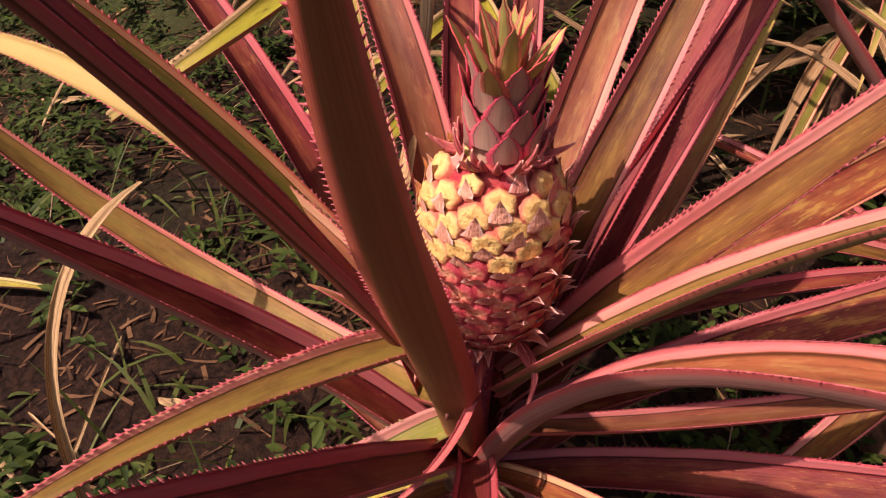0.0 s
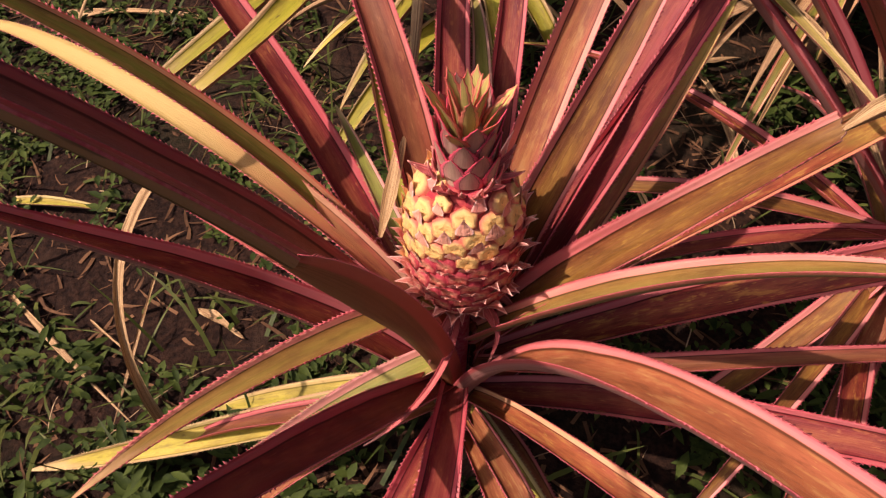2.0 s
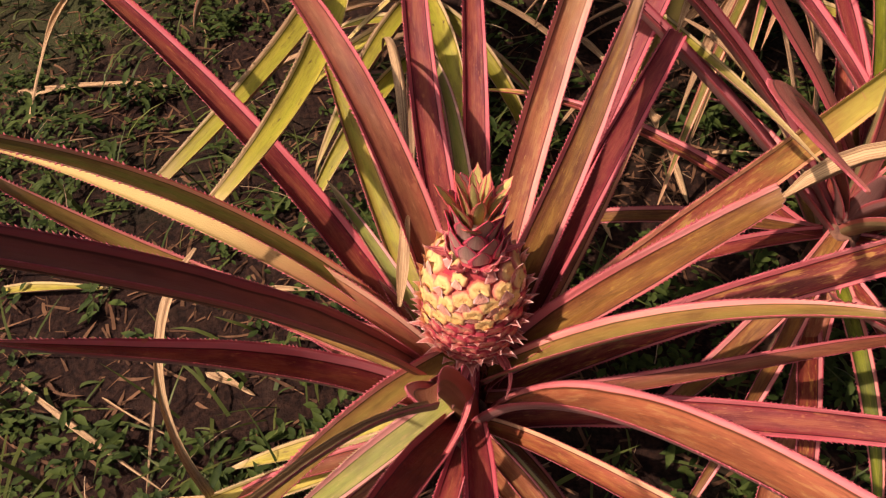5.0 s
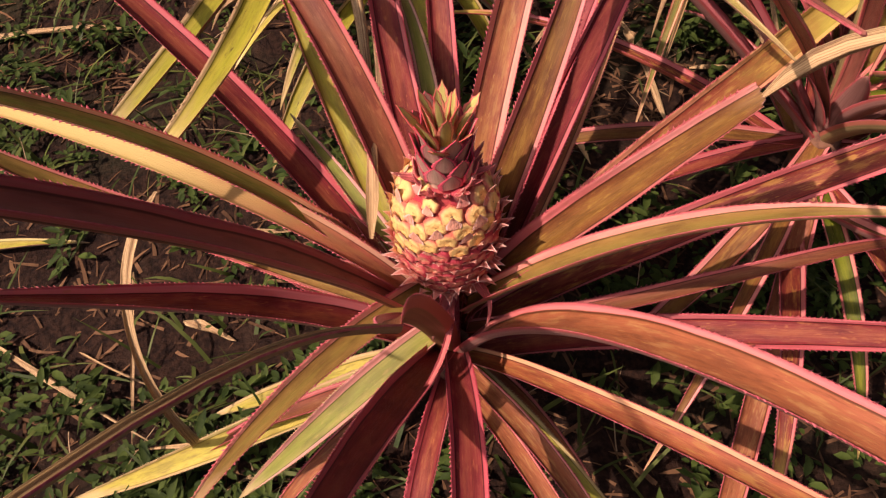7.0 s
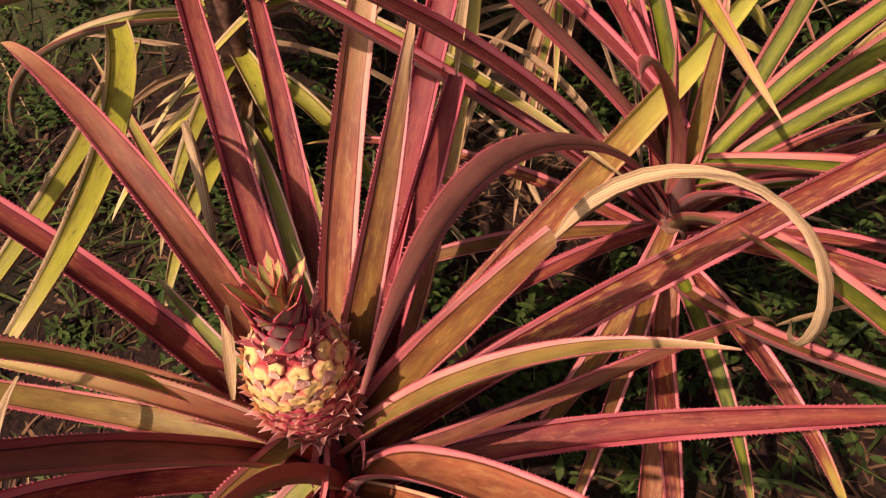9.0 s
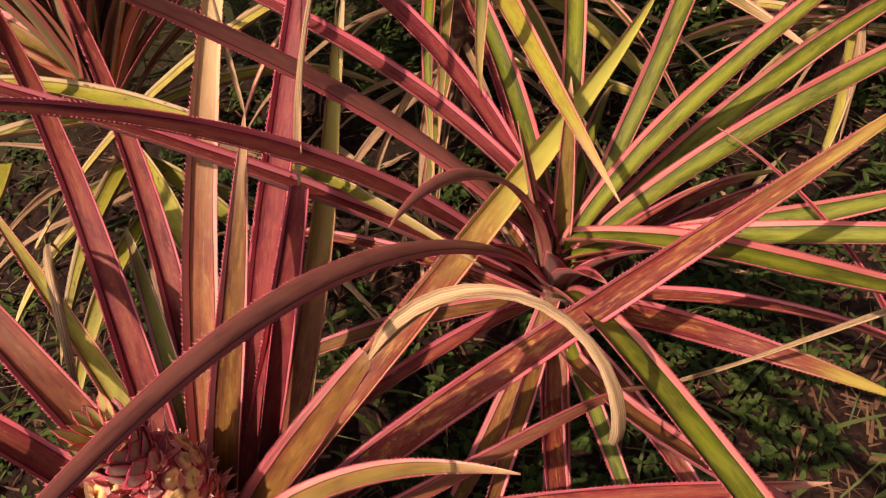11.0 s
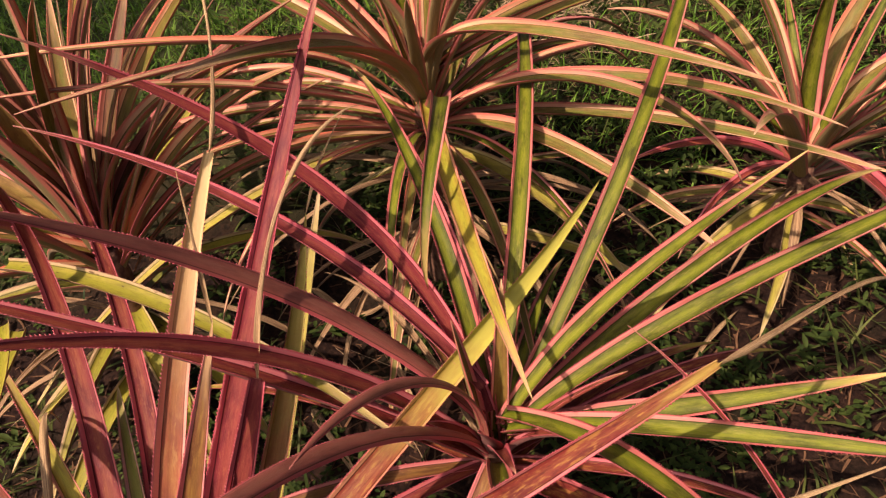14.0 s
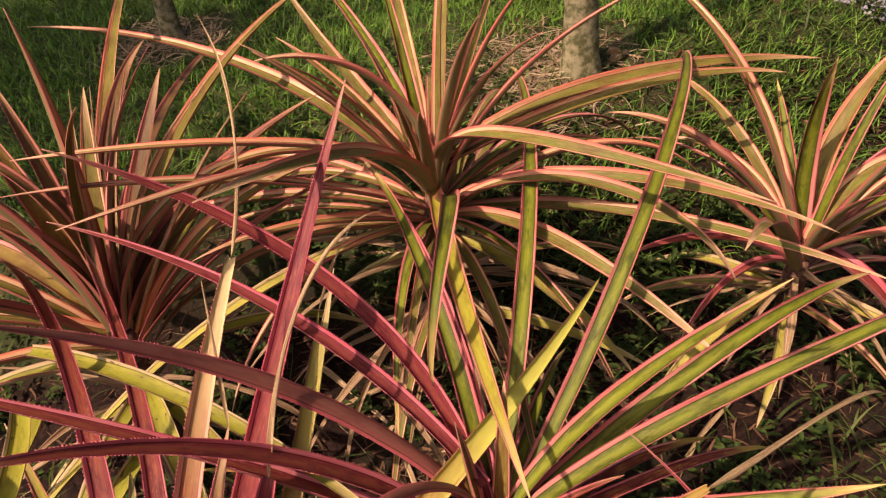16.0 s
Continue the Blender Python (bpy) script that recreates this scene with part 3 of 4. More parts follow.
stems = scatter(rng, 1000, -1.7, 2.6, -0.9, 2.3, lambda x, y: 0.6 * patchy(x, y, 2.0, 44.0))
verts, faces = strips(rng, stems, (0.10, 0.30), (0.0012, 0.0026), (2, 55), (0, 70), 5)
stuff("dead_stems", verts, faces, MULCH, "thin pale dead grass stems over the soil", "dead grass")


def bare(x, y):
    """Low chance of weeds on the trodden soil beside the fruiting plant."""
    return 0.25 if math.hypot((x + 0.24) * 0.8, y - 0.72) < 0.20 * (0.6 + patchy(x, y, 7.0, 3.0)) else 1.0


def weeds(rng, points, high, leafy, slim=1.0):
    """Low herbs: a few stalks each, with pairs of pointed oval leaves."""
    shape = [(0.0, 0.0, 0.0), (0.28, 0.20, 0.06), (0.28, -0.20, 0.06), (0.36, 0.0, -0.02), (0.62, 0.24, 0.05), (0.62, -0.24, 0.05), (0.70, 0.0, -0.03), (1.0, 0.0, -0.10)]
    tris = [(0, 3, 1), (0, 2, 3), (1, 3, 6, 4), (3, 2, 5, 6), (4, 6, 7), (6, 5, 7)]
    shape = np.array(shape)
    verts, faces = [], []
    for x, y in points:
        z = ground_height(x, y)
        tall = rng.uniform(*high)
        for _ in range(rng.integers(6, 13)):
            f = rng.uniform(0.3, 1.0)
            a, tilt = rng.uniform(0, 6.28), rng.uniform(-0.35, 0.65)
            size = rng.uniform(*leafy)
            p = shape * size * np.array([1, slim, 1])
            c, s = math.cos(tilt), math.sin(tilt)
            p = np.stack([p[:, 0] * c - p[:, 2] * s, p[:, 1], p[:, 0] * s + p[:, 2] * c], 1)
            c, s = math.cos(a), math.sin(a)
            p = np.stack([p[:, 0] * c - p[:, 1] * s, p[:, 0] * s + p[:, 1] * c, p[:, 2]], 1)
            o = np.array([x + rng.uniform(-0.02, 0.02), y + rng.uniform(-0.02, 0.02), z + tall * f])
            b = len(verts)
            verts.extend((p + o).tolist())
            faces.extend([tuple(b + v for v in q) for q in tris])
    return verts, faces


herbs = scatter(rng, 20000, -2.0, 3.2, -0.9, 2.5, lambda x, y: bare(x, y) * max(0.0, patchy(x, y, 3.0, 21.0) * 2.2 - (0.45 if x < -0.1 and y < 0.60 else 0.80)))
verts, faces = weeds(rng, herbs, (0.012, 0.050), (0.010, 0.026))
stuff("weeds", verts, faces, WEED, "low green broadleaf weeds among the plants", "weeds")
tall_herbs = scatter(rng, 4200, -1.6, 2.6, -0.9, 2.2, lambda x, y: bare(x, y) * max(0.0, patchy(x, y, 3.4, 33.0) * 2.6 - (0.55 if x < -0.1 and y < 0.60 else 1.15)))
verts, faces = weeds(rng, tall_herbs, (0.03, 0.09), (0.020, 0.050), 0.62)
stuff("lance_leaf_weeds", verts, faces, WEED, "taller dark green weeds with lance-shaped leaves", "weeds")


def twig(x0, y0, x1, y1, thick):
    """A bent dead twig on the soil, with a side shoot."""
    rings, sides = 12, 6
    verts, faces = [], []
    for i in range(rings):
        f = i / (rings - 1)
        x, y = x0 + (x1 - x0) * f + 0.010 * math.sin(7 * f + x0 * 9), y0 + (y1 - y0) * f + 0.008 * math.sin(9 * f + y0 * 5)
        z = ground_height(x, y) + 0.010 + 0.010 * math.sin(3.1 * f)
        r = thick * (1 - 0.6 * f)
        for j in range(sides):
            a = 2 * math.pi * j / sides
            verts.append((x + r * math.cos(a) * 0.7, y + r * math.cos(a) * 0.7, z + r * math.sin(a)))
    for i in range(rings - 1):
        for j in range(sides):
            k = (j + 1) % sides
            faces.append((i * sides + j, i * sides + k, (i + 1) * sides + k, (i + 1) * sides + j))
    faces += [tuple(range(sides)), tuple(range((rings - 1) * sides, rings * sides))]
    return tagged(new("twig", mesh_from("twig", verts, faces, [LITTER])), "thin grey-brown dead twig lying on soil", "twig", "twigs on the soil")


for row in ((-0.69, 1.22, -0.49, 1.24, 0.004), (-0.62, 1.10, -0.53, 1.22, 0.003), (-0.75, 1.30, -0.52, 1.42, 0.003), (-0.40, 0.95, -0.28, 1.05, 0.003), (0.32, 0.86, 0.48, 0.92, 0.003)):
    twig(*row)


def gravel_path():
    """A strip of gravel past the lawn, as a sheet of its own just over the soil."""
    verts, faces = [], []
    rows = 130
    for i in range(rows):
        y = -8.0 + 20.0 * i / (rows - 1)
        edge = 2.72 - (y - 1.99) * 0.27 + 0.05 * noise.noise((2.72 * 5, y * 5, 2.0))
        for x in (edge, edge + 0.35, edge + 0.8, edge + 1.4, edge + 1.9):
            verts.append((x, y, ground_height(x, y) + (0.014 if x > edge else -0.006)))
    for i in range(rows - 1):
        for j in range(4):
            a = i * 5 + j
            faces.append((a, a + 1, a + 6, a + 5))
    tagged(new("path", mesh_from("path", verts, faces, [GRAVEL])), "grey gravel path beside the lawn", "path", kind="structure")
    count = 5200
    rng = np.random.default_rng(3)
    octa = np.array([(1, 0, 0), (0, 1, 0), (-1, 0, 0), (0, -1, 0), (0, 0, 1), (0, 0, -1)], float)
    tri = np.array([(0, 1, 4), (1, 2, 4), (2, 3, 4), (3, 0, 4), (1, 0, 5), (2, 1, 5), (3, 2, 5), (0, 3, 5)])
    y = rng.uniform(1.2, 4.2, count)
    x = 2.72 - (y - 1.99) * 0.27 + rng.uniform(0.0, 1.3, count)
    z = place_on(np.column_stack([x, y])) + 0.016
    size = rng.uniform(0.005, 0.015, (count, 1, 1)) * rng.uniform(0.6, 1.2, (count, 1, 3))
    v = octa[None] * size * (1 + rng.uniform(-0.25, 0.25, (count, 6, 1))) + np.column_stack([x, y, z])[:, None]
    f = tri[None] + (np.arange(count) * 6)[:, None, None]
    stuff("gravel_stones", v.reshape(-1, 3), f.reshape(-1, 3).tolist(), STONE, "loose grey gravel stones on the path", "gravel")


gravel_path()


def tree(x, y, radius, height, lean, seed, n=2000):
    """A young tree: tapered trunk with flared foot, limbs, and a loose crown of leaves."""
    rng = np.random.default_rng(seed)
    z0 = ground_height(x, y)
    ob = tagged(new("tree"), "young tree with mottled grey-green bark in mulch", "tree", "trees on the lawn")
    ob.location = (x, y, z0)

    def limb(a, b, r0, r1, sides=18, rings=26):
        a, b = np.array(a, float), np.array(b, float)
        run = (b - a) / np.linalg.norm(b - a)
        p = np.cross(run, (0.3, 0.9, 0.1))
        p /= np.linalg.norm(p)
        q = np.cross(run, p)
        verts, faces = [], []
        for i in range(rings):
            f = i / (rings - 1)
            r = r0 + (r1 - r0) * f
            c = a + (b - a) * f + 0.25 * r0 * np.array([math.sin(4 * f + seed), math.cos(3 * f + seed) - math.cos(seed), 0]) * min(1, 4 * f)
            for j in range(sides):
                t = 2 * math.pi * j / sides
                d = p * math.cos(t) + q * math.sin(t)
                flare = 1 + (0.35 * math.exp(-f * 26) * (1 + 0.5 * math.sin(3 * t)) if r0 == radius else 0)
                knot = 1 + 0.05 * noise.noise((d[0] * 2 + f * 7, d[1] * 2, f * 9 + seed))
                verts.append(tuple(c + d * r * flare * knot))
        for i in range(rings - 1):
            for j in range(sides):
                k = (j + 1) % sides
                faces.append((i * sides + j, i * sides + k, (i + 1) * sides + k, (i + 1) * sides + j))
        faces.append(tuple(range((rings - 1) * sides, rings * sides)))
        return verts, faces

    top = (lean[0], lean[1], height)
    v, f = limb((0, 0, -0.03), top, radius, radius * 0.5)
    part("trunk", mesh_from("trunk", v, f, [BARK]), ob)
    ends = []
    for i in range(9):
        h = height * (0.72 + 0.035 * i)
        a = 2.4 * i + seed
        s = np.array([lean[0] * h / height, lean[1] * h / height, h])
        e = s + np.array([math.cos(a), math.sin(a), 0.75]) * height * rng.uniform(0.22, 0.34)
        v, f = limb(s, e, radius * 0.32, radius * 0.10, 7, 9)
        part("limb", mesh_from("limb", v, f, [BARK]), ob)
        ends += [s + (e - s) * k for k in (0.5, 0.75, 1.0)]
    shape = np.array([(0, 0, 0), (0.35, 0.22, 0.05), (0.35, -0.22, 0.05), (0.7, 0.18, 0.0), (0.7, -0.18, 0.0), (1, 0, -0.1)])
    quads = np.array([(0, 2, 4, 1), (1, 4, 5, 3)])
    centre = np.array(ends)[rng.integers(0, len(ends), n)] + rng.normal(0, height * 0.075, (n, 3))
    a, b = rng.uniform(0, 6.28, n), rng.uniform(-0.9, 0.5, n)
    size = rng.uniform(0.05, 0.10, n)
    ahead = np.stack([np.cos(b) * np.cos(a), np.cos(b) * np.sin(a), np.sin(b)], 1)
    side = np.stack([np.sin(a), -np.cos(a), rng.uniform(-0.4, 0.4, n)], 1)
    up = np.cross(side, ahead)
    v = centre[:, None] + size[:, None, None] * (shape[None, :, :1] * ahead[:, None] + shape[None, :, 1:2] * side[:, None] + shape[None, :, 2:] * up[:, None])
    f = quads[None] + (np.arange(n) * 6)[:, None, None]
    tagged(part("crown", mesh_from("crown", v.reshape(-1, 3), f.reshape(-1, 4).tolist(), [CROWN_LEAF]), ob), kind="stuff")
    return ob


tree(1.56, 2.01, 0.056, 2.7, (-0.10, 0.05), 1)
tree(0.30, 3.20, 0.040, 2.3, (0.04, 0.10), 4)
# unseen third tree, added so that its thick crown shades the left lawn
tree(-2.95, 2.55, 0.070, 3.2, (0.15, 0.0), 8, 9000)

# ---- plants: kind, azimuth, lift, bend, side bend, length, power, rise, width ----
PLANT_A = plant_at(0.037, 0.389, 0.199, "red pineapple plant with spiny leaves and one fruit")
PLANT_B = plant_at(0.571, 0.557, 0.282, "green and red spiny pineapple plant without fruit")
PLANT_C = plant_at(0.746, 1.241, 0.498, "tall olive and pink pineapple plant with arching leaves")
PLANT_D = plant_at(0.060, 1.176, 0.432, "reddish pineapple plant with dry yellow lower leaves")
PLANT_E = plant_at(1.535, 0.944, 0.265, "pink-edged green pineapple plant near the lawn")
front_leaf = leaf(PLANT_A, "brown", 238.3, 87.4, 29.4, 32.9, 0.578, 0.35, 0.001, 0.0475, cut=0.95, roll=-26)
leaf(PLANT_A, "bronze", 214.6, 19.0, 13.0, 18.6, 0.336, 3.20, 0.162, 0.0338)
leaf(PLANT_A, "red", 170.3, 45.3, -17.0, 64.0, 0.590, 2.10, -0.018, 0.0500, roll=5)
leaf(PLANT_A, "mauve", 202.3, 73.4, 25.8, 35.5, 1.091, 0.54, 0.041, 0.0399, roll=14)
leaf(PLANT_A, "bronze", 134.6, -30.7, -95.3, 49.0, 0.735, 0.82, 0.042, 0.0475, roll=34)
leaf(PLANT_A, "olive", 144.6, 50.7, 18.7, 76.3, 0.693, 3.20, 0.052, 0.0270, roll=32)
# extra leaf added for the pale sunlit near wing of the olive leaf
leaf(PLANT_A, "cream", 161.1, 79.4, 105.0, -19.6, 0.730, 0.65, 0.048, 0.0330, gutter=0.55, roll=24)
leaf(PLANT_A, "red", 126.1, 48.2, 19.5, 24.6, 0.908, 0.88, -0.038, 0.0453)
leaf(PLANT_A, "pale", 128.8, 89.8, 107.5, -19.6, 0.369, 0.67, 0.005, 0.0265)
leaf(PLANT_A, "brown", 112.6, 83.8, 108.6, 3.7, 0.758, 1.15, 0.002, 0.0475, roll=16)
leaf(PLANT_A, "red", 93.5, 10.6, -124.3, -8.4, 0.849, 2.21, 0.126, 0.0475, roll=4)
leaf(PLANT_A, "pale", 80.6, 44.5, 67.7, 16.9, 0.530, 1.54, 0.016, 0.0338)
leaf(PLANT_A, "red", 78.6, 27.4, -84.8, 11.5, 0.855, 3.20, 0.012, 0.0430)
up_c_leaf = leaf(PLANT_A, "parched", 66.0, 49.1, 9.5, -15.1, 0.706, 1.70, 0.070, 0.0475, cut=0.9, roll=-23)
up_d_leaf = leaf(PLANT_A, "gold", 37.1, 93.0, 51.4, 20.6, 0.532, 0.38, 0.037, 0.0474, roll=-14)
up_e_leaf = leaf(PLANT_A, "crimson", 46.8, 40.0, -21.0, -13.9, 0.483, 0.67, 0.002, 0.0475, cut=True, roll=-29)
leaf(PLANT_A, "crimson", 50.0, 54.0, 10.5, -4.4, 1.026, 0.36, 0.010, 0.0448, roll=-12)
gold_side_leaf = leaf(PLANT_A, "turning", 44.7, 20.4, -23.8, 14.0, 0.731, 0.35, -0.033, 0.0475, roll=-22)
leaf(PLANT_A, "red", 58.3, 98.1, 73.5, -14.6, 0.272, 0.86, 0.005, 0.0190)
right_a_leaf = leaf(PLANT_A, "gold", 359.0, 53.7, -6.9, -31.3, 0.396, 0.84, 0.089, 0.0488, cut=True, roll=-34)
leaf(PLANT_A, "ripening", 17.2, 53.6, 55.1, 20.8, 1.039, 0.35, 0.062, 0.0475, roll=-32)
right_b_leaf = leaf(PLANT_A, "fading", 8.1, 27.3, -25.8, -38.3, 0.834, 1.54, 0.018, 0.0475, cut=0.94, roll=-38)
leaf(PLANT_A, "bronze", 334.2, 55.0, 26.6, -23.1, 0.492, 2.63, 0.100, 0.0364)
leaf(PLANT_A, "orange", 299.4, 71.2, 140.5, 6.0, 1.061, 1.56, -0.009, 0.0429)
leaf(PLANT_A, "red", 355.4, 15.1, -41.0, -52.2, 0.706, 1.43, -0.039, 0.0475, roll=-38)
low_right_leaf = leaf(PLANT_A, "brown", 340.7, 24.7, 87.2, 32.3, 0.593, 3.20, 0.040, 0.0254)
leaf(PLANT_A, "crimson", 267.3, 54.5, 102.4, -24.0, 0.807, 0.76, 0.017, 0.0392)
leaf(PLANT_A, "crimson", 237.6, 42.3, -12.6, 20.9, 0.605, 0.35, 0.014, 0.0442, roll=24)
leaf(PLANT_A, "pale", 205.9, 8.5, 47.2, -10.2, 0.324, 0.35, 0.051, 0.0436, roll=16)
leaf(PLANT_A, "yellow", 185.0, -14.9, 10.9, -6.8, 0.612, 0.35, -0.027, 0.0475, roll=26)
leaf(PLANT_A, "orange", 317.5, -15.9, 33.5, -5.2, 0.294, 0.35, -0.033, 0.0475, roll=-24)
leaf(PLANT_A, "turning", 312.3, 48.8, 71.3, 11.2, 0.976, 0.52, -0.017, 0.0331)
leaf(PLANT_B, "mauve", 196.0, 73.7, 45.0, 51.0, 0.910, 0.39, 0.027, 0.0288, gutter=-0.35, roll=14)
leaf(PLANT_B, "mauve", 140.8, 57.7, 13.8, 73.7, 0.794, 0.36, 0.086, 0.0291, gutter=-0.35, roll=36)
leaf(PLANT_B, "red", 157.5, 55.3, 22.1, 59.0, 0.852, 1.25, -0.008, 0.0361, roll=32)
leaf(PLANT_B, "mauve", 200.6, 110.0, 83.8, 35.7, 0.622, 0.45, 0.035, 0.0219, gutter=-0.35, roll=22)
leaf(PLANT_B, "crimson", 117.0, 45.6, 27.5, 37.0, 0.807, 0.35, 0.138, 0.0322)
leaf(PLANT_B, "crimson", 92.5, 56.2, 17.1, 100.0, 0.872, 0.35, 0.074, 0.0324, roll=34)
leaf(PLANT_B, "green", 82.9, 92.3, 99.5, 8.2, 0.807, 0.59, 0.002, 0.0353)
leaf(PLANT_C, "sunny", 254.3, 9.0, 15.3, 7.8, 0.793, 0.70, 0.034, 0.0430, roll=-16)
leaf(PLANT_B, "green", 53.2, 49.1, 68.3, 19.6, 1.400, 0.74, 0.021, 0.0387)
leaf(PLANT_B, "green", 24.0, 39.3, 89.1, 39.0, 1.400, 2.13, 0.036, 0.0365, roll=-4)
leaf(PLANT_B, "green", 13.6, 47.1, -10.2, -74.1, 0.594, 1.51, 0.057, 0.0361, roll=-30)
leaf(PLANT_B, "green", 1.8, 36.1, 59.2, 12.7, 0.877, 1.20, 0.038, 0.0398, roll=-22)
leaf(PLANT_B, "green", 347.8, 70.2, 72.9, 13.7, 0.981, 0.39, 0.026, 0.0384, roll=-28)
leaf(PLANT_B, "green", 310.9, 49.7, 39.3, 5.2, 0.630, 0.35, 0.065, 0.0361, roll=-24)
leaf(PLANT_B, "green", 336.0, 12.1, -15.0, -8.4, 0.535, 1.96, 0.049, 0.0430, roll=-36)
leaf(PLANT_B, "green", 292.7, 35.8, -19.0, -50.8, 0.623, 3.20, 0.107, 0.0361, roll=-26)
leaf(PLANT_B, "green", 246.4, 59.7, 55.9, 21.8, 0.900, 0.83, -0.009, 0.0374)
leaf(PLANT_B, "fading", 277.4, 51.8, 70.2, 39.3, 0.476, 1.16, -0.046, 0.0430, roll=-36)
leaf(PLANT_B, "fading", 237.8, 17.4, 90.6, 13.2, 0.522, 2.37, -0.135, 0.0380, roll=-8)
leaf(PLANT_C, "green", 264.2, 39.0, 143.3, -35.0, 0.732, 2.61, -0.009, 0.0430, roll=12)
leaf(PLANT_C, "tan", 268.8, 105.3, 124.3, 59.9, 0.788, 0.35, 0.072, 0.0356, roll=-36)
leaf(PLANT_C, "tan", 324.4, 70.0, 89.7, -4.8, 0.825, 0.35, -0.031, 0.0367, roll=-36)
leaf(PLANT_C, "tan", 333.2, 19.8, 28.6, -27.2, 0.912, 0.35, -0.040, 0.0379, roll=-36)
leaf(PLANT_C, "tan", 295.9, 58.3, 74.6, -10.2, 0.709, 0.36, -0.053, 0.0423, roll=-30)
leaf(PLANT_C, "yellow", 311.6, 33.1, 85.9, 3.7, 0.545, 0.35, -0.107, 0.0430, roll=-38)
leaf(PLANT_C, "olive", 358.8, 47.6, 59.0, -7.0, 0.957, 0.35, 0.082, 0.0430, roll=-38)
leaf(PLANT_A, "sunny", 104.3, 9.1, -42.8, 2.1, 0.694, 1.57, -0.039, 0.0428, roll=10)
leaf(PLANT_C, "olive", 347.6, 22.8, 38.6, 5.2, 0.808, 1.36, 0.077, 0.0369, roll=-36)
leaf(PLANT_C, "tan", 236.4, 54.6, 42.5, -14.8, 0.811, 0.76, 0.035, 0.0430, roll=38)
leaf(PLANT_A, "yellow", 167.3, -21.4, 13.8, 3.2, 0.411, 0.35, -0.040, 0.0441)
leaf(PLANT_A, "yellow", 53.3, 13.5, -27.7, 3.4, 0.876, 0.35, -0.112, 0.0435)
leaf(PLANT_A, "yellow", 307.3, -6.9, 41.2, 6.0, 0.380, 0.57, -0.035, 0.0340)
leaf(PLANT_A, "red", 266.7, -4.7, 44.9, -11.2, 0.412, 0.35, -0.044, 0.0369)
leaf(PLANT_B, "gold", 255.2, 24.2, -29.3, 6.6, 0.852, 0.35, -0.110, 0.0344)
leaf(PLANT_B, "red", 167.9, 48.0, 12.4, 4.8, 0.915, 1.23, -0.018, 0.0372)
leaf(PLANT_B, "red", 69.9, 42.4, 20.1, 36.1, 0.787, 1.92, -0.083, 0.0376)
leaf(PLANT_C, "olive", 77.1, 36.4, 40.7, -2.7, 1.081, 0.63, -0.020, 0.0524)
leaf(PLANT_C, "green", 77.8, 2.4, -13.9, 18.6, 1.400, 2.08, -0.001, 0.0578)
leaf(PLANT_C, "tan", 85.6, -4.7, -27.8, 12.8, 1.400, 1.95, 0.016, 0.0578)
leaf(PLANT_C, "tan", 186.9, 100.4, 103.0, -9.8, 0.596, 1.24, -0.036, 0.0578)
leaf(PLANT_C, "tan", 111.8, 32.6, 34.3, 29.9, 1.400, 0.39, 0.010, 0.0538)
leaf(PLANT_C, "olive", 212.2, 73.3, 75.5, -51.1, 0.839, 0.49, 0.025, 0.0380)
leaf(PLANT_C, "tan", 238.0, 70.8, 65.7, -38.2, 0.911, 0.53, 0.009, 0.0380)
leaf(PLANT_C, "tan", 194.0, 39.1, 35.1, -17.7, 0.827, 0.99, -0.025, 0.0367)
leaf(PLANT_C, "tan", 158.4, 30.9, 80.2, -6.9, 1.095, 0.76, -0.049, 0.0382)
leaf(PLANT_C, "olive", 204.2, 30.2, 39.1, -14.9, 0.555, 2.05, -0.053, 0.0400)
leaf(PLANT_C, "yellow", 205.5, 19.3, 62.5, -9.1, 0.970, 1.32, -0.053, 0.0336)
leaf(PLANT_D, "olive", 171.9, 100.8, 13.0, 0.8, 0.610, 1.37, 0.023, 0.0578)
leaf(PLANT_D, "olive", 87.6, 23.0, 3.7, -17.7, 1.195, 1.48, 0.018, 0.0489)
leaf(PLANT_D, "olive", 58.7, 67.6, 61.6, -20.4, 1.037, 0.35, 0.014, 0.0431)
leaf(PLANT_D, "dusk", 84.7, 12.2, 14.5, -23.5, 1.400, 0.56, 0.010, 0.0495)
leaf(PLANT_D, "dusk", 29.3, 76.1, 59.4, -21.9, 0.598, 0.35, 0.011, 0.0527)
leaf(PLANT_D, "yellow", 52.8, 35.9, 57.9, 39.4, 1.036, 0.35, -0.005, 0.0435)
leaf(PLANT_D, "dusk", 183.6, 98.8, 120.9, -31.3, 0.560, 1.39, -0.031, 0.0475)
leaf(PLANT_D, "dusk", 157.4, 101.0, 140.5, -17.3, 0.603, 1.82, 0.003, 0.0317)
leaf(PLANT_D, "olive", 133.3, 97.2, -48.5, -14.0, 0.605, 2.67, -0.030, 0.0330)
leaf(PLANT_D, "olive", 12.6, 89.0, 157.1, -16.2, 0.879, 0.84, 0.010, 0.0466)
leaf(PLANT_E, "tan", 113.3, 70.9, 79.9, -10.1, 0.933, 1.53, 0.035, 0.0376)
leaf(PLANT_E, "green", 66.8, 60.8, -51.9, -6.5, 0.484, 1.14, 0.003, 0.0578)
leaf(PLANT_E, "olive", 50.0, 52.8, 18.6, -56.8, 0.584, 1.47, 0.013, 0.0578)
leaf(PLANT_E, "tan", 359.4, 73.9, 165.3, 1.0, 0.522, 1.20, 0.038, 0.0532)
